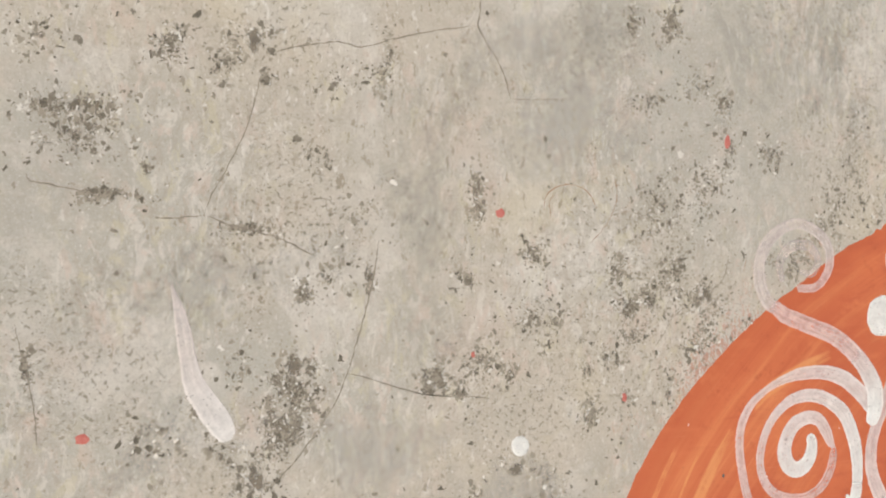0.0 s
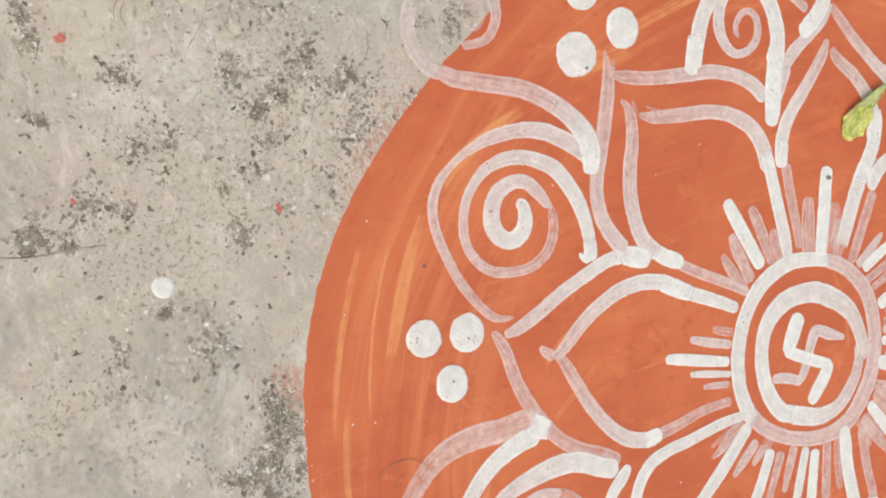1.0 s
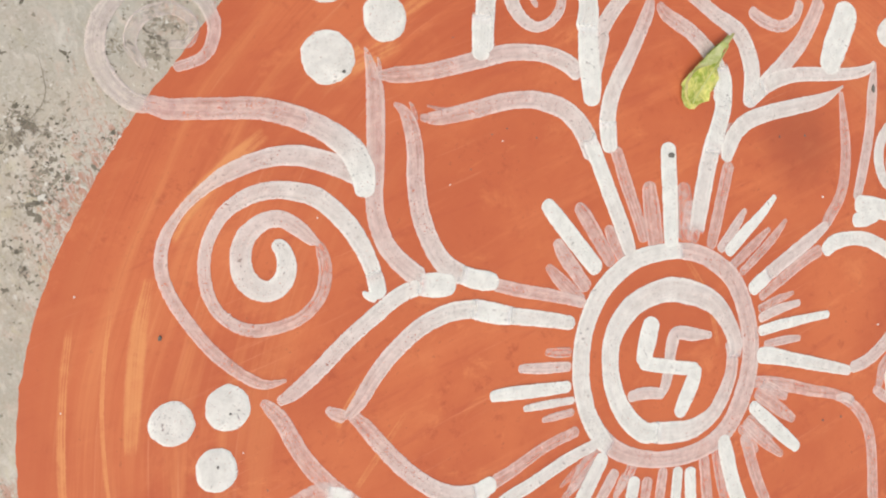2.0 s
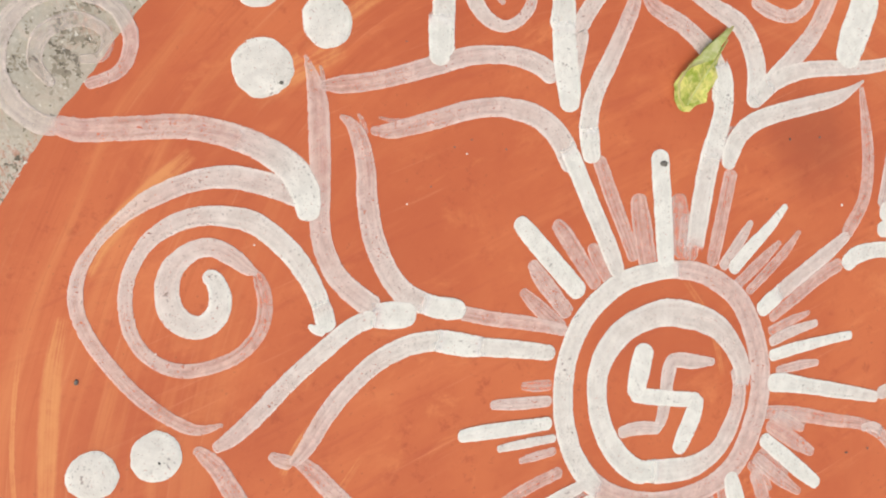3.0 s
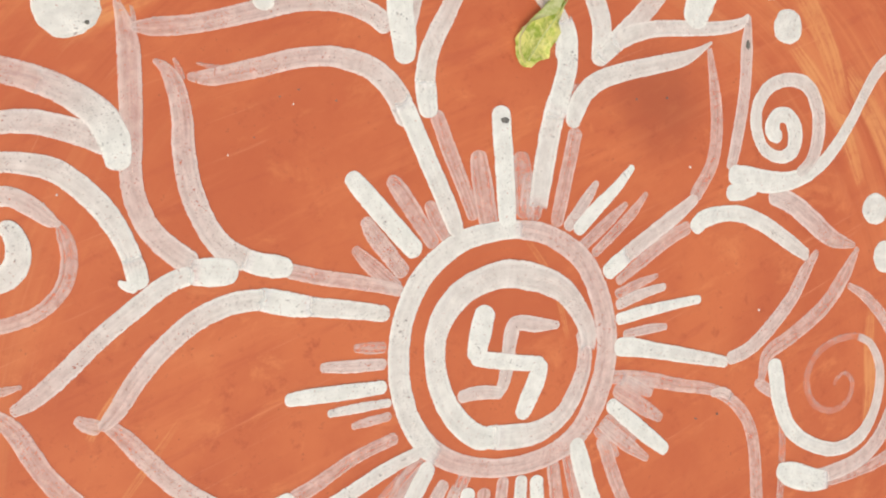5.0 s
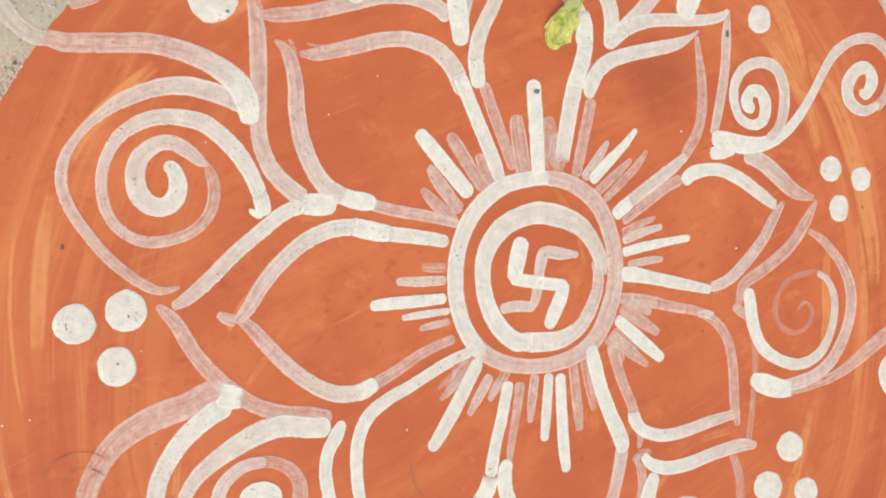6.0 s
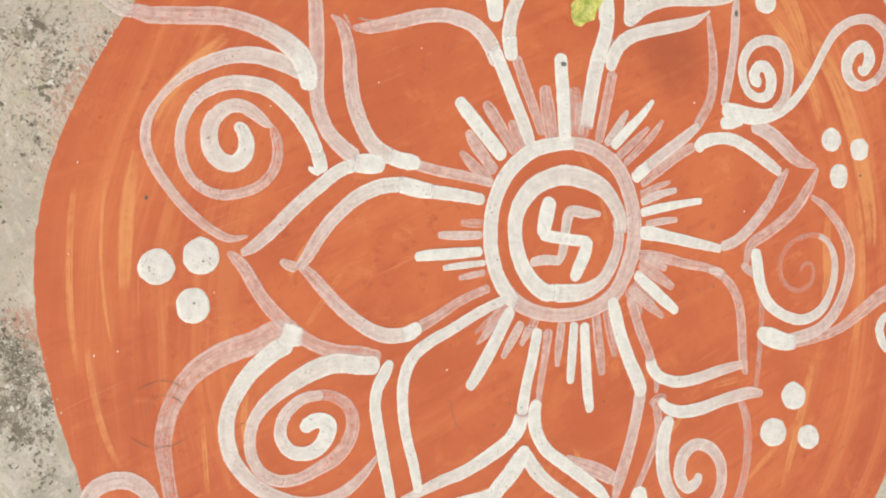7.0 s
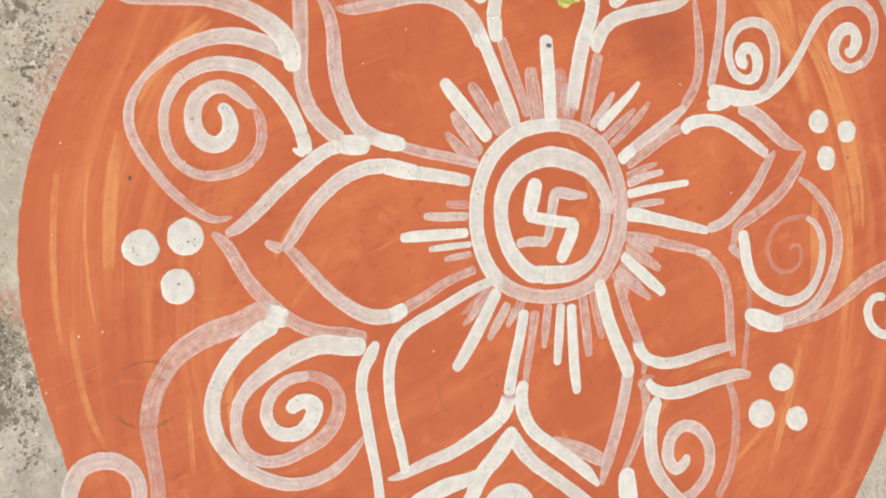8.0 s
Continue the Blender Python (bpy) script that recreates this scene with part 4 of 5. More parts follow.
stroke("petal_line", .85, .85, [(-13.48, 10.16, 14.6), (-10.67, 8.61, 13.6), (-7.70, 6.86, 11.6)])
stroke("petal_line", .5, .75, [(-16.77, 29.27, 2.9), (-16.23, 28.36, 9.5), (-16.11, 27.16, 13.1), (-16.47, 25.17, 14.5), (-17.14, 23.31, 15.8), (-17.73, 20.70, 16.5), (-17.73, 18.13, 16.5), (-17.14, 16.01, 17.3), (-15.72, 14.42, 16.4)])
stroke("petal_line", .45, .45, [(-15.52, 28.97, 1.8), (-15.43, 28.33, 4.4), (-15.57, 27.34, 5.8)])
stroke("stroke_end", .97, .97, [(-16.61, 15.41, 13.4), (-15.45, 14.26, 16.2), (-14.13, 13.46, 16.1), (-13.36, 13.04, 11.1)])
stroke("petal_line", .55, .55, [(-13.93, 13.14, 11.2), (-11.55, 11.51, 11.3), (-8.76, 9.81, 10.9), (-6.13, 8.03, 9.3)])
stroke("petal_line", .5, .75, [(-15.17, 27.54, 5.1), (-13.73, 27.01, 11.6), (-12.22, 26.77, 13.1), (-10.27, 26.53, 14.0), (-7.86, 26.29, 14.2), (-5.50, 25.73, 14.5), (-3.68, 24.79, 16.4), (-2.16, 23.42, 17.9), (-1.27, 21.42, 19.5), (-1.09, 18.98, 18.1)])
stroke("petal_line", .4, .4, [(-14.27, 28.21, 1.5), (-13.45, 27.69, 3.3), (-12.64, 27.24, 4.4)])
stroke("petal_line", .95, .8, [(-1.07, 21.48, 13.4), (-0.90, 19.81, 15.5), (-0.81, 18.09, 15.5), (-0.64, 15.29, 15.6), (-0.45, 12.13, 15.8), (-0.47, 10.08, 13.1)])
stroke("petal_line", .5, .72, [(-17.30, 31.64, 5.6), (-15.90, 31.19, 12.7), (-13.44, 30.60, 12.9), (-10.78, 30.27, 13.7), (-8.42, 30.05, 14.6), (-6.00, 29.78, 14.1), (-3.32, 28.93, 13.8), (-1.19, 27.60, 16.0), (0.14, 25.83, 16.5)])
stroke("stroke_end", .95, .95, [(-6.80, 33.98, 17.6), (-7.57, 32.10, 18.4), (-8.55, 29.93, 15.3)])
stroke("scroll", .9, .55, [(-7.92, 30.39, 16.9), (-7.11, 32.60, 18.2), (-5.72, 35.18, 17.6), (-3.78, 37.15, 16.4), (-1.33, 38.41, 15.0), (0.93, 38.41, 13.5), (3.09, 37.53, 13.6), (5.51, 35.50, 13.3), (7.32, 33.40, 9.7)])
stroke("scroll", .55, .9, [(-1.99, 32.30, 4.4), (-2.13, 33.28, 6.6), (-1.26, 34.40, 6.9), (-0.03, 34.52, 7.1), (0.64, 33.46, 9.0), (0.20, 31.80, 9.3), (-1.25, 30.88, 8.4), (-2.75, 30.94, 9.3), (-3.88, 32.24, 12.5), (-4.07, 34.12, 13.8), (-3.22, 36.07, 13.5), (-1.39, 37.18, 12.7), (0.55, 37.05, 14.1), (2.37, 35.51, 17.5), (2.98, 33.13, 19.9), (2.76, 30.85, 20.0), (1.62, 28.71, 24.0)])
stroke("stroke_end", .97, .97, [(2.48, 30.48, 18.9), (1.73, 28.27, 20.7), (1.16, 26.40, 21.6), (0.74, 24.67, 19.9), (0.12, 23.26, 14.7)])
stroke("stroke_end", .97, .97, [(5.88, 31.49, 13.3), (6.88, 31.70, 16.7), (8.50, 32.65, 17.5)])
stroke("scroll", .95, .5, [(6.38, 31.60, 14.5), (8.52, 32.76, 18.2), (9.93, 34.34, 19.1), (10.12, 36.55, 17.6), (9.25, 38.70, 15.0), (7.94, 40.58, 13.0), (6.66, 42.44, 11.4)])
stroke("petal_line", .7, .7, [(10.64, 33.66, 8.8), (9.25, 32.25, 12.6), (7.18, 31.07, 13.3), (4.98, 29.93, 14.1), (3.18, 28.64, 15.5), (3.11, 28.23, 16.4), (2.04, 26.51, 14.6), (1.21, 25.13, 10.3)])
stroke("petal_line", .55, .85, [(9.43, 30.17, 5.9), (8.59, 28.89, 12.9), (7.08, 27.45, 13.8), (4.95, 25.58, 15.0), (2.77, 23.75, 16.0), (1.54, 22.02, 16.7), (0.82, 20.19, 17.7)])
stroke("stroke_end", .9, .9, [(1.54, 22.02, 17.0), (0.96, 20.44, 17.8), (0.68, 18.90, 14.8)])
stroke("petal_line", .5, .5, [(1.25, 19.33, 12.4), (1.24, 16.41, 13.1), (1.31, 13.30, 12.5), (1.31, 10.55, 10.5)])
stroke("petal_line", .5, .85, [(9.86, 29.24, 7.3), (10.38, 27.99, 13.7), (12.35, 25.87, 15.3), (13.84, 23.22, 17.6), (14.14, 20.78, 18.9), (13.30, 18.87, 18.7)])
stroke("petal_line", .95, .85, [(14.64, 22.70, 12.0), (14.38, 20.56, 18.1), (13.30, 18.24, 18.9), (11.74, 16.33, 18.7), (10.42, 14.34, 18.7)])
stroke("petal_line", .8, .8, [(11.99, 16.85, 18.9), (10.25, 14.57, 19.7), (8.18, 11.47, 19.0), (6.32, 8.49, 16.1)])
stroke("petal_line", .85, .7, [(12.15, 13.94, 12.0), (12.89, 14.99, 16.7), (14.29, 16.06, 16.8), (16.17, 16.47, 16.0), (18.64, 16.31, 15.4), (21.36, 15.89, 15.1), (24.42, 15.41, 13.6), (26.23, 15.39, 8.4), (28.18, 15.67, 1.9)])
stroke("petal_line", .45, .45, [(14.07, 16.87, 8.8), (13.14, 16.03, 10.8), (12.56, 15.25, 10.9)])
stroke("petal_line", .5, .5, [(12.53, 13.80, 13.3), (10.67, 11.23, 13.3), (8.81, 8.67, 13.3), (7.75, 7.25, 11.0)])
stroke("petal_line", .5, .5, [(27.7, 15.4, 5.1), (26.9, 11.66, 12.0), (25.9, 8.59, 13.5), (24.3, 6.10, 13.5), (21.32, 4.07, 13.0)])
stroke("petal_line", .7, .7, [(21.89, 4.14, 9.0), (19.33, 3.58, 13.7), (16.49, 3.09, 14.2), (13.21, 2.47, 14.2), (11.03, 1.91, 12.2)])
stroke("stroke_end", .97, .97, [(14.04, 2.61, 12.2), (11.99, 2.20, 14.9), (10.67, 1.85, 13.6)])
stroke("petal_line", .5, .85, [(10.62, 33.40, 8.4), (11.46, 32.12, 12.7), (13.15, 29.52, 14.0), (15.42, 26.64, 14.6), (17.55, 24.19, 18.2), (17.98, 21.80, 19.5), (17.62, 19.89, 19.2), (16.30, 17.52, 15.4)])
stroke("petal_line", .85, .55, [(16.17, 17.75, 11.2), (18.47, 18.77, 16.8), (21.45, 19.86, 17.0), (24.26, 21.10, 16.7), (26.47, 22.70, 16.4), (28.15, 24.27, 15.7)])
stroke("petal_line", .75, .75, [(17.78, 18.46, 13.5), (20.22, 18.90, 15.9), (22.96, 18.51, 14.1), (26.14, 17.52, 13.4), (29.43, 16.49, 11.8), (31.82, 16.16, 9.5), (32.88, 16.58, 2.6)])
stroke("stroke_end", .97, .97, [(31.53, 22.76, 29.8), (29.89, 20.92, 30.5), (28.24, 19.32, 30.4), (26.63, 17.54, 24.0)])
stroke("spiral", .6, .6, [(19.45, 25.81, 12.1), (20.67, 24.40, 12.7), (22.50, 23.28, 11.3), (24.43, 23.49, 10.5), (25.69, 24.79, 11.3)])
stroke("petal_line", .62, .62, [(32.95, 16.6, 4.6), (31.7, 14.10, 13.0), (30.55, 11.55, 13.0), (29.25, 9.29, 13.5), (27.6, 6.90, 13.0), (26.1, 4.88, 11.0)])
stroke("scroll", .95, .55, [(25.89, 4.75, 16.1), (27.49, 3.62, 21.4), (30.24, 2.14, 19.9), (32.86, 1.40, 16.2), (35.64, 1.40, 13.2), (38.41, 2.29, 12.9), (41.44, 3.98, 11.9), (44.13, 5.82, 11.9), (46.66, 7.17, 13.3), (49.92, 7.59, 12.0), (53.18, 6.71, 14.0), (55.09, 4.47, 16.1), (54.91, 2.28, 14.7), (53.13, 0.01, 13.3), (50.73, -0.97, 12.8)])
stroke("spiral", .7, .85, [(51.38, -0.74, 10.2), (48.69, -0.56, 12.8), (46.99, 1.21, 18.1), (47.30, 3.10, 20.4), (49.13, 4.18, 17.0), (50.97, 3.87, 15.5), (51.33, 2.27, 20.5), (49.79, 1.15, 14.0), (48.86, 1.83, 7.5)])
stroke("stroke_end", .97, .97, [(24.99, 3.21, 13.0), (26.24, 2.82, 15.7), (28.44, 2.44, 13.2)])
stroke("spiral", .65, .9, [(33.18, 1.71, 8.9), (35.16, 2.22, 13.2), (36.70, 3.82, 15.6), (37.62, 6.13, 16.7), (37.26, 8.51, 15.3), (35.42, 9.81, 12.6), (33.00, 10.04, 12.6), (31.07, 9.02, 13.3), (30.18, 7.25, 13.2), (30.33, 5.26, 12.0), (31.72, 3.93, 11.3), (33.37, 3.91, 15.2), (34.33, 5.34, 18.3), (34.05, 6.84, 15.2), (32.79, 7.34, 14.2), (31.84, 6.41, 17.9), (32.48, 5.35, 10.9)])
stroke("petal_line", .95, .75, [(20.36, 1.69, 14.3), (21.80, 2.11, 16.0), (23.94, 1.73, 14.3), (25.92, 0.85, 14.8), (28.02, -1.00, 15.7), (29.98, -3.38, 15.5), (31.83, -5.68, 11.2)])
stroke("petal_line", .5, .5, [(20.37, 2.17, 12.1), (17.72, 2.01, 12.2), (14.41, 1.39, 10.9), (11.43, 0.81, 8.1)])
stroke("petal_line", .5, .7, [(33.07, -5.58, 5.8), (31.03, -6.68, 13.5), (28.49, -8.35, 14.8), (24.91, -9.77, 14.7), (22.19, -10.35, 13.6), (19.65, -10.13, 11.6)])
stroke("petal_line", .97, .8, [(9.31, -3.99, 15.0), (10.70, -4.57, 16.4), (12.78, -5.87, 14.1), (15.95, -7.91, 13.0), (19.73, -10.38, 9.9)])
stroke("petal_line", .65, .5, [(29.45, 1.37, 16.7), (31.64, -0.43, 19.6), (33.25, -2.61, 20.7), (35.05, -5.18, 17.7), (37.60, -7.05, 5.7)])
stroke("petal_line", .5, .5, [(37.91, -7.32, 5.3), (35.24, -9.09, 15.5), (31.86, -10.68, 16.0), (27.47, -11.42, 15.0), (24.33, -11.70, 14.1), (23.10, -12.84, 10.6), (22.57, -13.70, 7.1)])
stroke("petal_line", .55, .55, [(21.94, -13.35, 7.1), (22.72, -14.28, 11.5), (23.46, -15.34, 8.8)])
stroke("scroll", .97, .6, [(24.60, -12.47, 14.2), (24.38, -13.76, 17.8), (23.88, -16.48, 17.5), (24.17, -19.21, 15.8), (25.89, -21.65, 14.1), (28.58, -23.59, 13.3), (31.81, -23.86, 14.1), (34.55, -22.26, 12.6), (36.34, -19.36, 11.9), (36.17, -16.53, 8.5), (34.55, -14.78, 6.7)])
stroke("spiral", .35, .35, [(34.91, -14.93, 6.3), (32.21, -14.17, 6.5), (29.60, -14.32, 6.6), (27.57, -15.90, 7.4), (27.48, -18.17, 7.2), (29.21, -19.93, 6.2), (31.42, -20.08, 5.9), (32.62, -18.87, 5.8), (32.21, -17.55, 3.6), (31.09, -17.51, 4.0), (30.40, -17.96, 3.6)])
stroke("scroll", .5, .65, [(35.39, -10.03, 6.1), (37.37, -12.41, 11.4), (39.04, -16.29, 14.5), (39.08, -19.78, 18.1), (37.23, -22.85, 17.9), (33.92, -25.23, 17.2), (30.69, -25.89, 15.6), (27.27, -25.35, 15.8), (24.56, -24.51, 14.0)])
stroke("stroke_end", .97, .97, [(21.46, -21.83, 11.1), (22.66, -23.00, 23.4), (24.93, -24.84, 22.0), (27.19, -26.08, 13.8)])
stroke("petal_line", .5, .5, [(24.30, -25.15, 8.4), (28.86, -26.57, 10.1), (33.83, -27.38, 13.1), (38.30, -27.10, 18.1), (42.36, -26.74, 20.3), (47.43, -27.02, 20.9)])
stroke("spiral", .88, .88, [(44.42, -30.27, 10.4), (42.40, -29.57, 11.7), (40.78, -30.50, 15.9), (40.78, -32.84, 14.0), (42.60, -34.95, 11.8), (45.34, -35.45, 11.1)])
stroke("petal_line", .5, .5, [(8.00, -5.95, 11.3), (10.81, -7.51, 12.7), (14.27, -9.85, 11.7), (17.51, -11.98, 10.7), (19.38, -14.54, 12.0), (19.90, -17.26, 13.6), (19.15, -20.58, 14.1), (18.19, -23.46, 14.1), (17.85, -25.76, 7.0)])
stroke("petal_line", .6, .6, [(17.02, -12.05, 6.5), (18.30, -12.55, 9.3), (19.30, -13.78, 8.4)])
stroke("petal_line", .95, .6, [(5.66, -17.00, 14.0), (5.42, -18.66, 15.6), (6.08, -20.26, 13.7), (8.09, -21.84, 13.5), (10.87, -22.80, 14.1), (14.29, -23.48, 13.7), (17.92, -24.38, 10.4)])
stroke("petal_line", .97, .85, [(3.20, -9.13, 13.5), (2.98, -10.87, 17.2), (2.74, -13.51, 17.1), (2.81, -16.66, 17.7), (3.06, -19.60, 18.8), (2.77, -20.94, 15.6)])
stroke("petal_line", .5, .5, [(5.52, -9.98, 13.6), (5.39, -14.07, 12.8), (5.61, -17.12, 12.1), (5.52, -20.13, 9.5), (4.73, -21.65, 4.9)])
stroke("petal_line", .4, .4, [(24.30, -15.19, 6.3), (23.00, -19.42, 8.2), (21.67, -22.53, 8.2), (20.09, -25.52, 8.2), (18.39, -28.30, 8.2)])
stroke("petal_line", .95, .6, [(5.00, -22.51, 9.6), (5.70, -24.02, 13.6), (7.55, -25.41, 14.9), (10.36, -26.35, 15.7), (13.81, -27.02, 15.2), (17.26, -27.95, 15.1), (19.46, -29.07, 8.1)])
stroke("petal_line", .42, .42, [(15.90, -28.23, 10.0), (15.96, -30.99, 12.2), (15.11, -33.59, 12.7), (13.86, -35.98, 12.8), (11.94, -38.38, 12.7), (9.25, -40.32, 12.5)])
stroke("petal_line", .65, .5, [(2.96, -20.47, 17.6), (1.27, -22.94, 16.0), (-1.14, -25.94, 16.0), (-3.36, -28.30, 15.9), (-5.13, -30.39, 6.3)])
stroke("petal_line", .5, .5, [(4.15, -22.22, 8.9), (4.27, -23.43, 11.8), (3.45, -25.89, 10.7), (1.10, -28.24, 9.8), (-1.84, -30.60, 8.9)])
stroke("petal_line", .45, .45, [(3.53, -22.47, 5.8), (4.83, -22.28, 9.6), (6.09, -22.63, 5.3)])
stroke("petal_line", .9, .6, [(5.80, -25.09, 14.8), (4.44, -26.26, 19.1), (3.19, -28.28, 19.7), (2.43, -30.80, 18.8), (2.52, -33.43, 17.4), (3.56, -36.42, 15.2), (4.85, -38.90, 13.7)])
stroke("spiral", .55, .75, [(3.49, -37.73, 13.4), (6.69, -37.77, 14.5), (9.26, -36.49, 16.0), (10.39, -33.92, 16.6), (9.78, -31.48, 15.2), (8.00, -29.92, 14.8), (5.84, -30.09, 18.1), (4.47, -31.93, 18.0), (4.87, -33.86, 14.3), (6.28, -33.98, 14.4), (7.22, -33.23, 11.2)])
stroke("stroke_end", .97, .97, [(-1.25, -30.43, 19.1), (-1.83, -31.85, 25.2), (-2.58, -34.56, 26.7)])
stroke("petal_line", .97, .85, [(-9.70, -15.12, 12.9), (-10.56, -16.09, 16.4), (-11.12, -18.02, 16.2), (-10.74, -20.47, 15.1), (-9.37, -22.86, 14.7), (-7.87, -25.23, 14.9), (-6.21, -28.14, 14.0), (-5.41, -30.24, 5.2)])
stroke("petal_line", .55, .55, [(-8.97, -22.46, 8.4), (-6.68, -24.69, 14.6), (-4.71, -26.91, 17.4), (-3.41, -28.63, 10.0)])
stroke("petal_line", .5, .5, [(-5.56, -8.62, 12.2), (-7.25, -11.40, 10.1), (-8.90, -13.92, 8.6), (-9.82, -15.60, 6.4)])
stroke("petal_line", .95, .85, [(-12.81, -19.15, 12.7), (-13.82, -19.75, 19.6), (-15.73, -20.73, 20.7), (-18.04, -21.66, 19.4), (-20.17, -23.27, 18.1), (-21.55, -24.48, 16.6)])
stroke("petal_line", .85, .7, [(-13.16, -19.44, 14.2), (-12.92, -21.26, 17.0), (-11.91, -23.88, 15.3), (-9.77, -27.32, 14.7), (-7.85, -30.55, 15.0), (-6.39, -33.06, 12.6)])
stroke("petal_line", .9, .9, [(-17.55, -21.53, 10.1), (-19.87, -21.30, 14.8), (-22.17, -20.78, 18.4), (-24.89, -20.54, 18.6), (-27.00, -20.62, 16.1)])
stroke("spiral", .85, .85, [(-18.85, -25.05, 17.5), (-16.82, -24.66, 17.8), (-14.94, -25.61, 16.4), (-13.97, -27.56, 15.8)])
stroke("scroll", .66, .62, [(-55.22, -3.80, 13.3), (-54.26, -2.40, 15.0), (-53.11, -1.50, 16.1), (-51.69, -1.51, 16.0), (-50.33, -2.22, 15.4), (-49.44, -3.57, 14.5), (-49.31, -5.12, 14.3), (-49.89, -6.62, 13.7)])
stroke("ring", .6, .6, [(2.44, 9.18, 11.9), (4.81, 8.29, 13.9), (7.19, 6.68, 15.4), (9.23, 3.67, 17.1), (9.56, -0.05, 18.4), (8.73, -3.54, 18.8), (6.79, -6.44, 19.2), (3.99, -8.60, 18.0), (0.73, -9.15, 15.5), (-3.14, -8.23, 13.9), (-6.45, -6.29, 14.3), (-8.57, -3.76, 15.5), (-9.31, -0.55, 14.3), (-9.09, 1.76, 11.9)])
stroke("ring", .82, .86, [(-8.01, -5.12, 10.0), (-8.82, -3.45, 15.3), (-9.31, -0.55, 15.8), (-8.71, 2.85, 16.1), (-6.90, 6.17, 15.9), (-4.11, 8.48, 15.9), (-0.50, 9.47, 15.1), (2.76, 9.00, 13.7), (5.50, 8.03, 10.8)])
stroke("ring", .9, .7, [(-3.6, -5.6, 16.5), (-4.95, -4.48, 17.5), (-5.97, -2.25, 17.2), (-6.16, 0.39, 16.4), (-5.56, 2.76, 16.3), (-4.4, 4.51, 17.6), (-2.41, 5.72, 19.0), (-0.28, 6.06, 18.6), (2.17, 5.71, 20.3), (4.35, 4.51, 20.7), (6.35, 2.66, 18.7), (7.28, 0.48, 16.6), (7.44, -1.89, 14.6), (6.5, -3.6, 11.0)])
stroke("ring", .6, .85, [(6.9, -1.2, 10.5), (6.75, -2.7, 12.5), (5.9, -4.34, 13.2), (4.43, -5.74, 14.6), (2.62, -6.77, 14.4), (0.21, -6.92, 16.9), (-2.16, -6.11, 18.3), (-4.34, -5.01, 18.3)])
stroke("stroke_end", .4, .97, [(0.21, -6.92, 14), (-2.16, -6.11, 18.5), (-4.54, -4.91, 18.3)])
stroke("sign_arm", .97, .97, [(-0.19, 4.09, 15.5), (-0.97, 3.12, 16.9), (-2.04, 1.63, 16.3), (-2.63, 0.59, 14.2)])
stroke("sign_arm", .88, .88, [(-2.97, 1.06, 9.5), (-1.62, 0.23, 11.4), (0.91, -1.24, 11.5), (2.89, -2.27, 10.4)])
stroke("sign_arm", .88, .88, [(2.73, -1.88, 11.8), (1.81, -2.94, 14.6), (0.31, -4.27, 14.4), (-0.87, -5.21, 10.7)])
stroke("sign_arm", .6, .6, [(5.26, -0.03, 4.9), (3.37, 0.88, 10.9), (1.74, 1.75, 11.0), (0.97, 1.22, 12.2), (0.07, -0.22, 10.9), (-0.89, -1.78, 10.1), (-2.07, -2.77, 7.0)])
stroke("sign_arm", .6, .6, [(-1.43, -2.72, 8.4), (-3.20, -1.75, 10.1), (-5.13, -1.23, 8.3)])
stroke("ray", .97, .97, [(6.72, 17.71, 15.8), (6.24, 16.56, 17.3), (5.17, 13.17, 17.3), (3.72, 8.89, 15.9)])
stroke("ray", .5, .5, [(3.48, 15.26, 11.4), (2.90, 12.73, 14.9), (2.24, 9.44, 13.6)])
stroke("ray", .45, .45, [(7.01, 13.85, 11.7), (6.29, 11.51, 14.7), (5.45, 8.88, 13.2)])
stroke("ray", .4, .4, [(7.92, 12.01, 9.5), (6.98, 10.30, 12.5), (6.02, 8.54, 11.7)])
stroke("ray", .97, .97, [(-6.97, 17.52, 12.5), (-6.42, 16.13, 15.7), (-5.08, 12.68, 16.5), (-3.96, 9.92, 15.4)])
stroke("ray", .5, .5, [(-4.07, 16.14, 7.7), (-3.57, 14.56, 11.7), (-2.53, 9.99, 9.3)])
stroke("ray", .5, .5, [(-1.89, 13.34, 6.7), (-1.60, 11.88, 11.4), (-1.23, 9.87, 10.8)])
stroke("ray", .55, .55, [(-7.04, 14.13, 7.0), (-6.65, 12.35, 11.5), (-5.54, 8.92, 10.3)])
stroke("ray", .5, .5, [(-8.58, 12.47, 5.5), (-7.72, 10.62, 10.5), (-6.40, 8.26, 8.7)])
stroke("ray", .95, .95, [(16.62, 8.99, 5.6), (14.52, 8.03, 9.6), (11.58, 7.00, 12.2), (9.23, 6.10, 12.1)])
stroke("ray", .65, .65, [(12.87, 9.14, 4.2), (11.21, 8.12, 8.4), (8.57, 6.68, 8.3)])
stroke("ray", .5, .5, [(14.97, 6.41, 4.1), (12.57, 5.71, 8.1), (9.18, 4.75, 8.0)])
stroke("ray", .5, .5, [(17.16, 6.47, 3.6), (14.70, 5.31, 7.7), (10.11, 3.79, 6.8)])
stroke("ray", .95, .95, [(19.14, -4.05, 7.8), (16.05, -3.22, 9.0), (12.85, -2.46, 10.8), (10.30, -1.96, 10.1)])
stroke("ray", .7, .7, [(16.04, -1.50, 5.2), (13.41, -1.06, 7.7), (10.72, -0.92, 7.7)])
stroke("ray", .5, .5, [(15.71, -0.34, 3.3), (13.35, -0.15, 7.1), (10.91, -0.05, 6.4)])
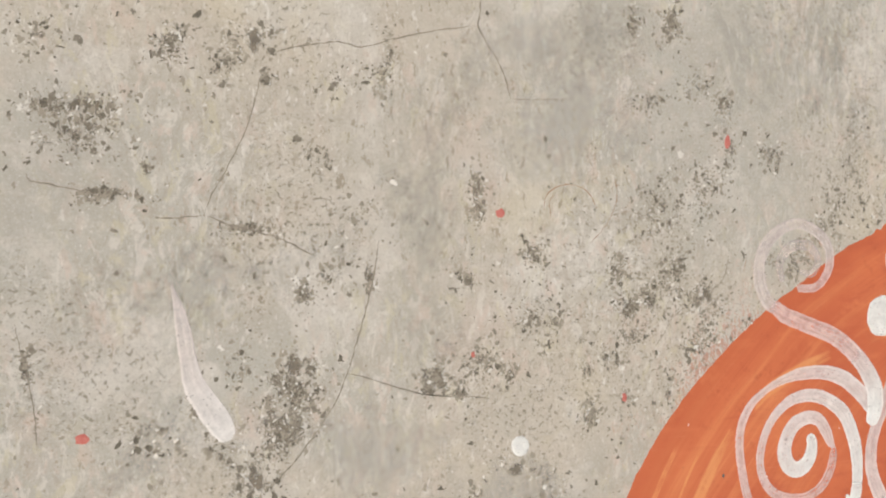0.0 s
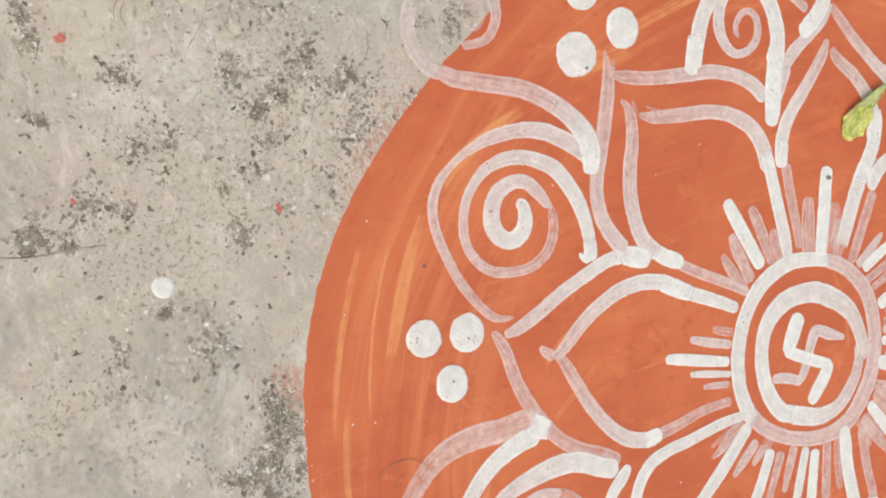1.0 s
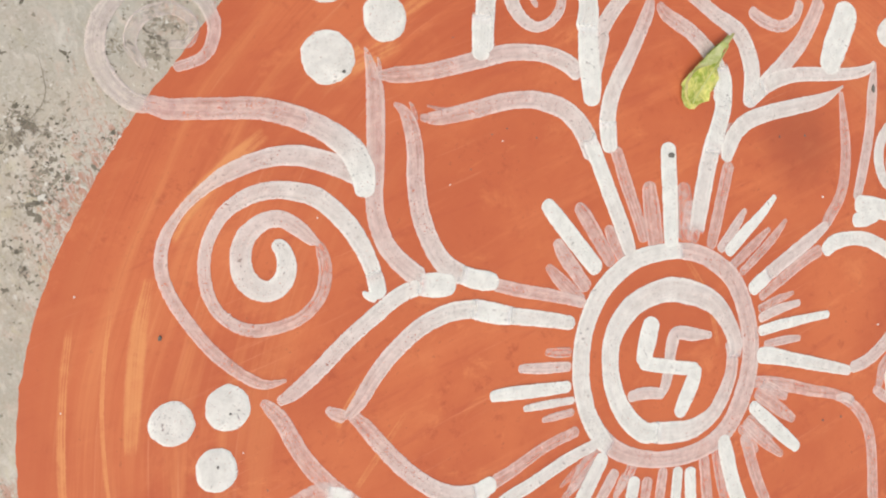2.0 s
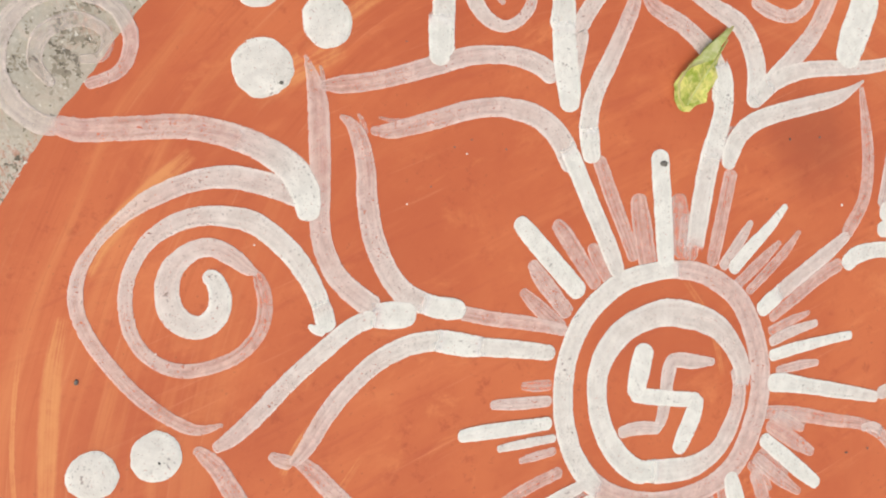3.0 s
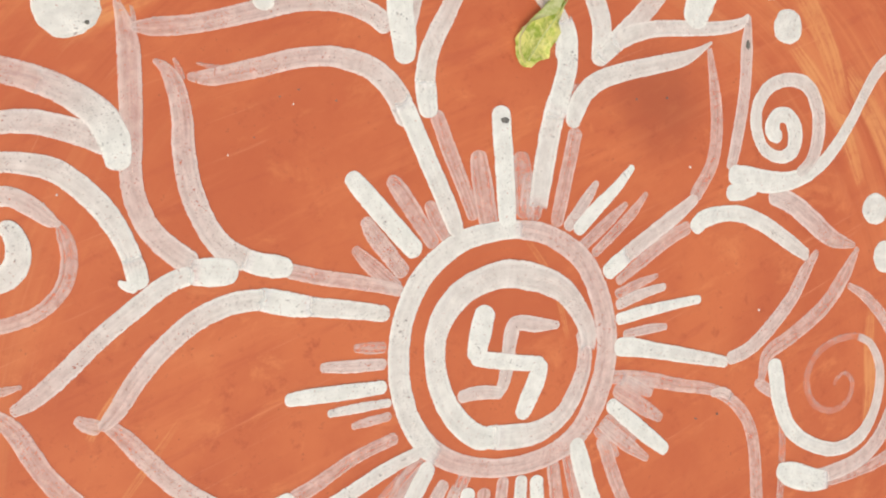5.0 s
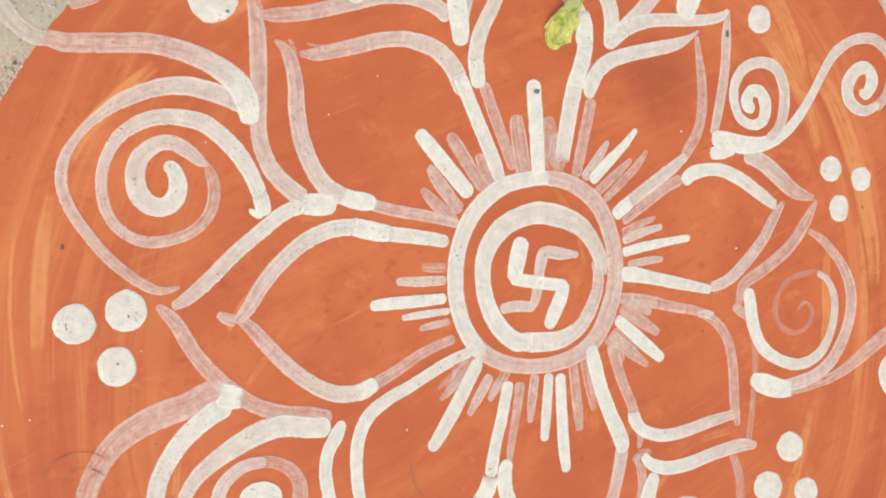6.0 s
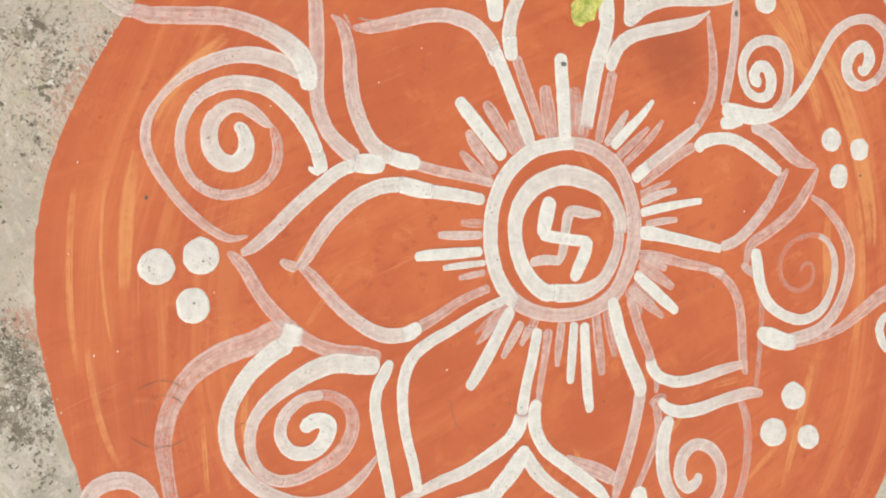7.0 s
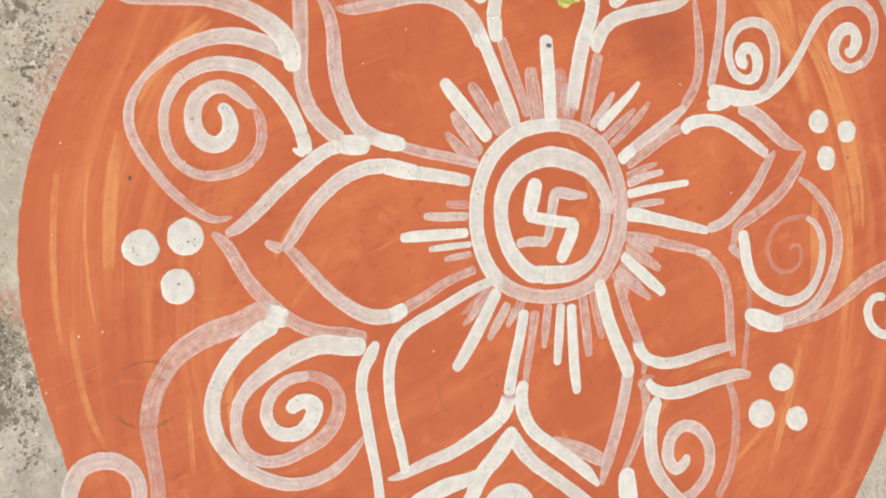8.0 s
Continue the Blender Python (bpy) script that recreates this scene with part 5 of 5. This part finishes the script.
stroke("ray", .6, .6, [(14.93, -4.69, 4.5), (13.07, -4.06, 7.0), (10.41, -3.37, 6.3)])
stroke("ray", .97, .97, [(11.07, -14.48, 11.0), (9.73, -12.32, 14.4), (8.20, -9.67, 14.3), (7.08, -7.80, 12.2)])
stroke("ray", .5, .5, [(11.57, -11.68, 6.8), (9.97, -9.56, 11.4), (8.01, -6.98, 9.9)])
stroke("ray", .5, .5, [(11.32, -9.26, 5.3), (10.20, -7.93, 9.3), (8.61, -6.14, 7.8)])
stroke("ray", .5, .5, [(9.01, -14.09, 5.4), (7.39, -11.66, 10.8), (5.80, -8.87, 9.4)])
stroke("ray", .45, .45, [(6.39, -12.45, 4.3), (5.90, -10.70, 8.4), (5.19, -9.14, 6.8)])
stroke("ray", .97, .97, [(-17.37, 4.72, 8.9), (-15.64, 4.16, 11.8), (-12.31, 2.96, 11.4), (-10.01, 2.16, 9.8)])
stroke("ray", .65, .65, [(-14.11, 5.70, 5.6), (-12.23, 4.85, 7.9), (-9.31, 3.67, 6.9)])
stroke("ray", .45, .45, [(-11.31, 5.88, 4.5), (-10.25, 5.37, 7.4), (-8.85, 4.79, 6.9)])
stroke("ray", .8, .8, [(-14.91, 2.43, 5.7), (-12.79, 1.80, 7.4), (-10.08, 0.93, 6.4)])
stroke("ray", .55, .55, [(-13.66, 0.75, 3.5), (-12.29, 0.46, 5.8), (-10.46, 0.02, 5.3)])
stroke("ray", .85, .85, [(-16.90, -10.14, 10.5), (-15.71, -9.51, 13.9), (-13.21, -7.84, 15.4), (-8.95, -4.68, 13.5)])
stroke("ray", .45, .45, [(-14.32, -6.34, 3.2), (-12.36, -5.80, 7.0), (-9.59, -4.78, 6.5)])
stroke("ray", .4, .4, [(-14.02, -5.27, 2.5), (-12.70, -4.87, 5.1), (-10.87, -4.31, 5.1)])
stroke("ray", .6, .6, [(-12.02, -9.06, 4.7), (-10.47, -7.99, 8.8), (-8.38, -6.57, 8.9)])
stroke("ray", .55, .55, [(-9.48, -8.86, 4.1), (-8.46, -8.04, 7.6), (-7.09, -7.11, 7.6)])
stroke("ray", .55, .55, [(-6.17, -12.93, 4.4), (-5.17, -11.07, 8.7), (-3.81, -8.71, 8.7)])
stroke("ray", .88, .88, [(-5.35, -15.37, 9.6), (-4.12, -12.93, 11.8), (-2.35, -9.40, 11.1)])
stroke("ray", .97, .97, [(-4.12, -19.43, 10.4), (-3.58, -17.29, 13.4), (-2.45, -13.75, 13.4), (-1.14, -9.96, 12.6)])
stroke("ray", .5, .5, [(-1.18, -16.43, 7.5), (-0.52, -14.00, 10.5), (0.61, -9.63, 9.7)])
stroke("ray", .45, .45, [(1.15, -15.37, 5.3), (1.56, -12.94, 9.8), (2.03, -9.75, 9.0)])
stroke("ray", .45, .45, [(7.09, 12.08, 8.6), (6.33, 10.66, 9.3), (5.45, 9.19, 8.6)])
stroke("ray", .45, .45, [(9.7, -6.98, 10.8), (10.8, -7.98, 12.4), (11.78, -8.78, 11.0)])
stroke("ray", .45, .45, [(6.25, -8.86, 14.2), (7.27, -10.5, 14.4), (8.31, -12.17, 12.4)])
stroke("ray", .45, .45, [(-13.88, -6.42, 3.9), (-11.52, -5.05, 10.7), (-9.48, -4.26, 11.8)])
stroke("ray", .45, .45, [(-8.25, -8.61, 6.0), (-7.33, -7.52, 9.0), (-6.4, -6.68, 9.0)])
stroke("stroke_end", .6, .97, [(-23.02, 18.6, 12.0), (-23.1, 17.1, 15.0), (-23.35, 15.9, 13.0)])
stroke("stroke_end", .97, .97, [(-23.3, 16.0, 10.0), (-24.0, 16.4, 7.0), (-24.4, 16.9, 2.5)])
stroke("curl", .6, .6, [(2.57, 51.13, 9.4), (0.37, 50.29, 13.3), (-0.58, 48.24, 14.5), (0.19, 46.12, 14.6), (2.29, 44.55, 12.2)])
lay_strokes()
dot(-40.9, 14.0, 16.3, 16.1, 88)
dot(-36.9, 13.3, 16.8, 16.6, 141)
dot(-39.3, 9.5, 16.1, 15.1, 79)
dot(41.3, -4.9, 16.8, 14.6, 163)
dot(45.5, -7.8, 16.3, 14.2, 161)
dot(40.9, -9.6, 15.9, 15.4, 159)
dot(23.9, -31.7, 20.3, 17.1, 139)
dot(19.3, -34.3, 21.7, 16.9, 142)
dot(24.3, -37.6, 18.8, 15.2, 139)
dot(-20.6, 34.1, 21.0, 20.1, 10)
dot(-18.7, 39.7, 20.0, 18.8, 50)
dot(-15.2, 35.5, 18.6, 17.8, 58)
dot(36.1, 18.5, 19.6, 15.3, 167)
dot(41.5, 17.7, 17.5, 16.0, 0)
dot(36.9, 14.2, 16.9, 15.5, 172)
dot(11.6, 37.3, 17.8, 17.0, 50)

# ---- things on the slab ----
def spot(kind, x, y, long, wide, turn):
    """A small crumb or a dab of powder: centimetres, millimetres, degrees."""
    on_disc = not outside_disc(x / 100, y / 100)
    n = 14
    c, s = math.cos(radians(turn)), math.sin(radians(turn))
    base, top = (0.0014 if on_disc else 0.00015), (0.0014 if on_disc else 0.00015) + (0.0008 if kind == "grit" else 0.0003)
    verts, faces = [(x / 100, y / 100, top)], []
    for f, z in ((0.6, top), (1.0, base)):
        for i in range(n):
            a = math.tau * i / n
            k = f * (1 + 0.35 * noise.noise((2.1 * math.cos(a) + x * 3, 2.1 * math.sin(a) + y, 2)) + random.uniform(-0.12, 0.12))
            px, py = long / 1000 * k * math.cos(a), wide / 1000 * k * math.sin(a)
            verts.append((x / 100 + c * px - s * py, y / 100 + s * px + c * py, z))
    for i in range(n):
        k = (i + 1) % n
        faces += [(0, 1 + i, 1 + k), (1 + i, 1 + n + i, 1 + n + k, 1 + k)]
    if kind == "red":
        tagged(part("powder_spot", mesh_of("powder_spot", verts, faces), RED), "small dab of red powder on bare concrete", "powder spot", group="red powder spots")
    elif kind == "chalk":
        tagged(part("chalk_crumb", mesh_of("chalk_crumb", verts, faces), CHALK), "tiny white crumb of chalk on the painting", "chalk crumb", group="crumbs of chalk")
    else:
        tagged(part("grit_crumb", mesh_of("grit_crumb", verts, faces), GRIT), "tiny dark crumb of grit on the painting", "grit", group="crumbs of grit")


spot("red", -94.85, 26.76, 4.8, 3.5, 171)
spot("red", -40.40, 49.92, 6.5, 3.2, 93)
spot("red", -63.05, 43.01, 4.1, 3.6, 179)
spot("red", -50.41, 27.57, 3.9, 2.3, 95)
spot("red", -65.10, 31.67, 2.7, 2.0, 96)
spot("grit", 6.56, 16.58, 3.6, 2.4, 164)
spot("grit", -19.80, 32.72, 1.7, 1.4, 169)
spot("grit", 31.84, 14.20, 4.2, 2.4, 68)
spot("grit", -39.44, 19.91, 1.8, 1.4, 64)
spot("grit", -38.97, 2.34, 0.8, 0.8, 119)
spot("grit", 44.42, -10.91, 2.1, 1.7, 159)
spot("grit", 16.99, -13.97, 1.2, 1.0, 76)
spot("grit", 14.72, -13.24, 1.5, 0.8, 155)
spot("grit", -2.06, -19.18, 1.1, 0.9, 77)
spot("grit", 18.86, 13.88, 1.1, 0.7, 65)
spot("grit", -36.91, 12.82, 0.9, 0.9, 138)
spot("grit", -39.14, 9.68, 1.1, 0.9, 71)
spot("grit", -12.96, -13.85, 1.4, 1.0, 73)
spot("grit", -11.88, -14.87, 0.8, 0.7, 141)
spot("grit", -9.64, 24.21, 0.8, 0.6, 167)
spot("grit", -8.17, 24.20, 1.0, 0.5, 163)
spot("grit", -5.84, 22.57, 0.8, 0.6, 166)
spot("grit", -12.43, 22.28, 0.8, 0.5, 164)
spot("grit", -36.49, 6.43, 0.6, 0.6, 127)
spot("grit", -15.56, -14.95, 1.2, 0.7, 150)
spot("grit", 29.29, -41.69, 1.2, 0.9, 145)
spot("grit", -39.39, -2.30, 1.0, 0.5, 151)
spot("grit", -2.36, -29.58, 1.0, 0.7, 139)
spot("grit", 2.14, 38.78, 1.8, 1.3, 177)
spot("grit", 21.85, 12.92, 1.1, 1.0, 64)
spot("grit", -0.78, 27.18, 0.5, 0.5, 177)
spot("grit", -10.25, 32.35, 0.7, 0.4, 165)
spot("chalk", -43.56, 24.79, 0.8, 0.7, 46)
spot("chalk", -46.77, 8.63, 0.7, 0.7, 95)
spot("chalk", -48.70, 9.13, 1.0, 0.9, 91)
spot("chalk", -14.58, 21.81, 0.8, 0.7, 175)
spot("chalk", -25.70, 23.43, 0.7, 0.6, 4)
spot("chalk", 24.61, -7.63, 1.3, 1.0, 157)
spot("chalk", 22.03, 6.74, 1.3, 1.0, 164)
spot("chalk", -47.24, 17.95, 0.6, 0.5, 67)
spot("chalk", -8.91, 23.40, 0.8, 0.7, 176)
spot("chalk", -18.32, -7.26, 1.0, 0.9, 142)
spot("chalk", -34.35, 19.48, 0.8, 0.7, 11)
spot("chalk", -37.09, 9.80, 0.6, 0.6, 128)

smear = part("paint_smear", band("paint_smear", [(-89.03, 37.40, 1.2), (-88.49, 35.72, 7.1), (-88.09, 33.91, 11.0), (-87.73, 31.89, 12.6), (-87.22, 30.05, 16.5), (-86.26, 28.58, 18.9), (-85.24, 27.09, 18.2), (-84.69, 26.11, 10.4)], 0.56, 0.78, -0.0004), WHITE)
tagged(smear, "long translucent white brush smear on bare concrete", "paint smear")
drop = part("paint_drop", blot(-60.5, 24.0, 8.9, 8.0, 137, 0.9, 0.0002), WHITE)
tagged(drop, "single round white paint drop on bare concrete", "paint drop")
crack(1.0, [(-82.7, 53.9), (-81.4, 54.4), (-79.7, 54.9), (-77.1, 55.4), (-75.3, 55.2), (-72.5, 56.1), (-68.8, 57.1), (-65.5, 57.7)])
crack(1.3, [(-65.4, 60.2), (-65.4, 58.9), (-65.5, 57.7), (-64.8, 56.5), (-63.8, 55.3), (-63.1, 54.0), (-62.4, 52.2)])
crack(0.9, [(-82.8, 53.4), (-83.1, 51.8), (-83.8, 48.9), (-85.3, 45.6), (-86.3, 43.8), (-86.8, 42.3)])
crack(1.0, [(-86.8, 42.3), (-89.2, 42.0), (-90.4, 42.1)])
crack(1.3, [(-86.8, 42.3), (-84.8, 41.6), (-82.7, 41.1), (-81.0, 40.6), (-78.4, 39.4)])
crack(1.1, [(-73.4, 40.9), (-73.9, 37.5), (-74.6, 34.5), (-75.2, 32.3), (-75.7, 30.6), (-76.8, 28.1), (-78.5, 25.6), (-80.6, 23.2), (-81.9, 22.1)])
crack(0.9, [(-75.7, 30.6), (-73.6, 30.0), (-71.2, 29.2), (-68.8, 28.6), (-65.3, 28.2)])
crack(1.2, [(-98.7, 44.8), (-98.4, 44.3), (-97.3, 44.1), (-94.9, 43.7)])
crack(0.8, [(-99.3, 34.9), (-98.7, 32.3), (-98.2, 30.3), (-97.9, 28.4), (-97.7, 26.1)])
crack(0.5, [(-62.4, 52.2), (-60.0, 52.3), (-56.8, 52.6)])
crack(0.9, [(-70.6, 28.9), (-68.6, 28.6), (-66.7, 28.5), (-64.3, 28.2), (-63.2, 28.0)])
crack(0.7, [(-39.7, 40.7), (-39.9, 38.9), (-40.8, 37.2), (-45.2, 34.7), (-46.6, 32.9), (-47.7, 31.4)])
scratch(0.45, [(-59.0, 43.3), (-58.8, 44.6), (-57.6, 45.4), (-56.0, 45.5), (-54.6, 44.8), (-53.8, 43.4)])
scratch(0.4, [(-58.3, 42.8), (-58.5, 44.0), (-58.1, 44.7)])
scratch(0.45, [(-52.2, 46.3), (-51.9, 44.6), (-52.5, 42.9), (-53.6, 41.5), (-54.4, 40.7)])
scratch(0.45, [(-48.0, 3.6), (-46.9, 4.6), (-45.6, 4.8), (-44.3, 4.5), (-43.3, 3.7), (-42.8, 2.7)])
scratch(0.45, [(-46.8, 2.3), (-46.3, 3.2), (-45.5, 3.5), (-44.7, 3.3), (-43.9, 2.6), (-43.6, 1.8)])
scratch(0.45, [(-48.8, 1.5), (-48.3, 0.4), (-47.3, -0.6), (-45.9, -1.1), (-44.8, -1.2), (-44.0, -0.9)])
scratch(0.5, [(-19.1, -10.0), (-19.5, -11.8), (-19.5, -12.9), (-19.2, -13.6)])


def dry_sweep(width, points):
    """Terracotta left beside the disc by an almost dry brush."""
    verts, faces = ribbon([(x / 100, y / 100) for x, y in points], width / 1000, 0.00038)
    painted("dry_sweep", mesh_of("dry_sweep", verts, faces), TERRACOTTA, "thin dry sweep of terracotta beside the disc")


dry_sweep(4.5, [(-23.47, 41.35), (-16.10, 45.09), (-7.36, 47.00), (1.64, 48.44)])
dry_sweep(6.0, [(-21.11, 41.97), (-14.75, 44.65), (-5.93, 46.39), (1.57, 47.54)])
dry_sweep(2.5, [(-18.16, 44.94), (-11.73, 46.86), (-5.06, 47.79)])


def fallen_leaf():
    """A limp yellow-green leaf, its upper edge folded over, lying across one petal line."""
    thing = tagged(new("leaf"), "wilted yellow-green leaf with one edge folded over", "leaf")
    base, tip = Vector((0.0951, 0.1989)), Vector((0.1618, 0.2441))
    thing.location = (base.x, base.y, 0.001)
    bpy.context.view_layer.update()
    axis = (tip - base).normalized()
    side = Vector((-axis.y, axis.x))
    length = (tip - base).length

    def sheet(lo, hi, height, crumple, rows=26, cols=12):
        verts, faces = [], []
        for i in range(rows + 1):
            s = i / rows
            for j in range(cols + 1):
                f = j / cols
                v = lo(s) + (hi(s) - lo(s)) * f
                p = base + axis * (s * length) + side * v
                z = 0.003 + height(s, f) + crumple * (noise.noise((p.x * 90, p.y * 90, 2)) + 0.6 * noise.noise((p.x * 220, p.y * 220, 4)))
                verts.append((p.x, p.y, max(z, 0.0012)))
        w = cols + 1
        for i in range(rows):
            for j in range(cols):
                faces.append((i * w + j, (i + 1) * w + j, (i + 1) * w + j + 1, i * w + j + 1))
        me = mesh_of("blade", verts, faces)
        me.polygons.foreach_set("use_smooth", [True] * len(me.polygons))
        return me

    def outer(s):
        """The torn lower edge, in lobes."""
        return float(np.interp(s, (0, 0.024, 0.139, 0.229, 0.334, 0.41, 0.497, 0.571, 0.65, 0.734, 0.829, 1.0), (-0.002, -0.0064, -0.0088, -0.0155, -0.0106, -0.0135, -0.0124, -0.0064, -0.0058, -0.0032, -0.0019, -0.0003)))

    def inner(s):
        """The smooth upper edge, along which the blade is folded."""
        return float(np.interp(s, (0, 0.016, 0.078, 0.154, 0.266, 0.394, 0.69, 0.85, 1.0), (0.002, 0.0066, 0.0138, 0.0170, 0.0185, 0.0159, 0.0100, 0.0050, 0.0004)))

    blade = part("blade", sheet(outer, inner, lambda s, f: 0.005 * math.sin(math.pi * s) * (0.4 + 0.6 * f), 0.0040), LEAF, thing)
    fold = part("folded_edge", sheet(lambda s: inner(s) - 0.0105 * min(1, max(0, s - 0.34) * 4) * min(1, (1 - s) * 2.2), lambda s: inner(s) + 0.0004,
                lambda s, f: 0.0085 - 0.003 * f + 0.003 * math.sin(math.pi * s), 0.0016, 26, 6), LEAF_PALE, thing, "pale folded underside of the leaf")
    rib = curve_through([tuple(base + axis * (length * s) + side * (0.002 * math.sin(5 * s))) for s in (0.05, 0.3, 0.6, 0.85)], 0.003)
    data = bpy.data.curves.new("midrib", "CURVE")
    data.dimensions, data.bevel_depth = "3D", 0.0006
    line = data.splines.new("POLY")
    line.points.add(len(rib) - 1)
    for i, q in enumerate(rib):
        line.points[i].co = (q[0], q[1], 0.0085 + 0.004 * math.sin(math.pi * i / len(rib)), 1)
    data.materials.append(LEAF_PALE)
    midrib = new("midrib", data)
    midrib.parent = thing
    for ob in (blade, fold, midrib):
        ob.matrix_parent_inverse = thing.matrix_world.inverted()


fallen_leaf()
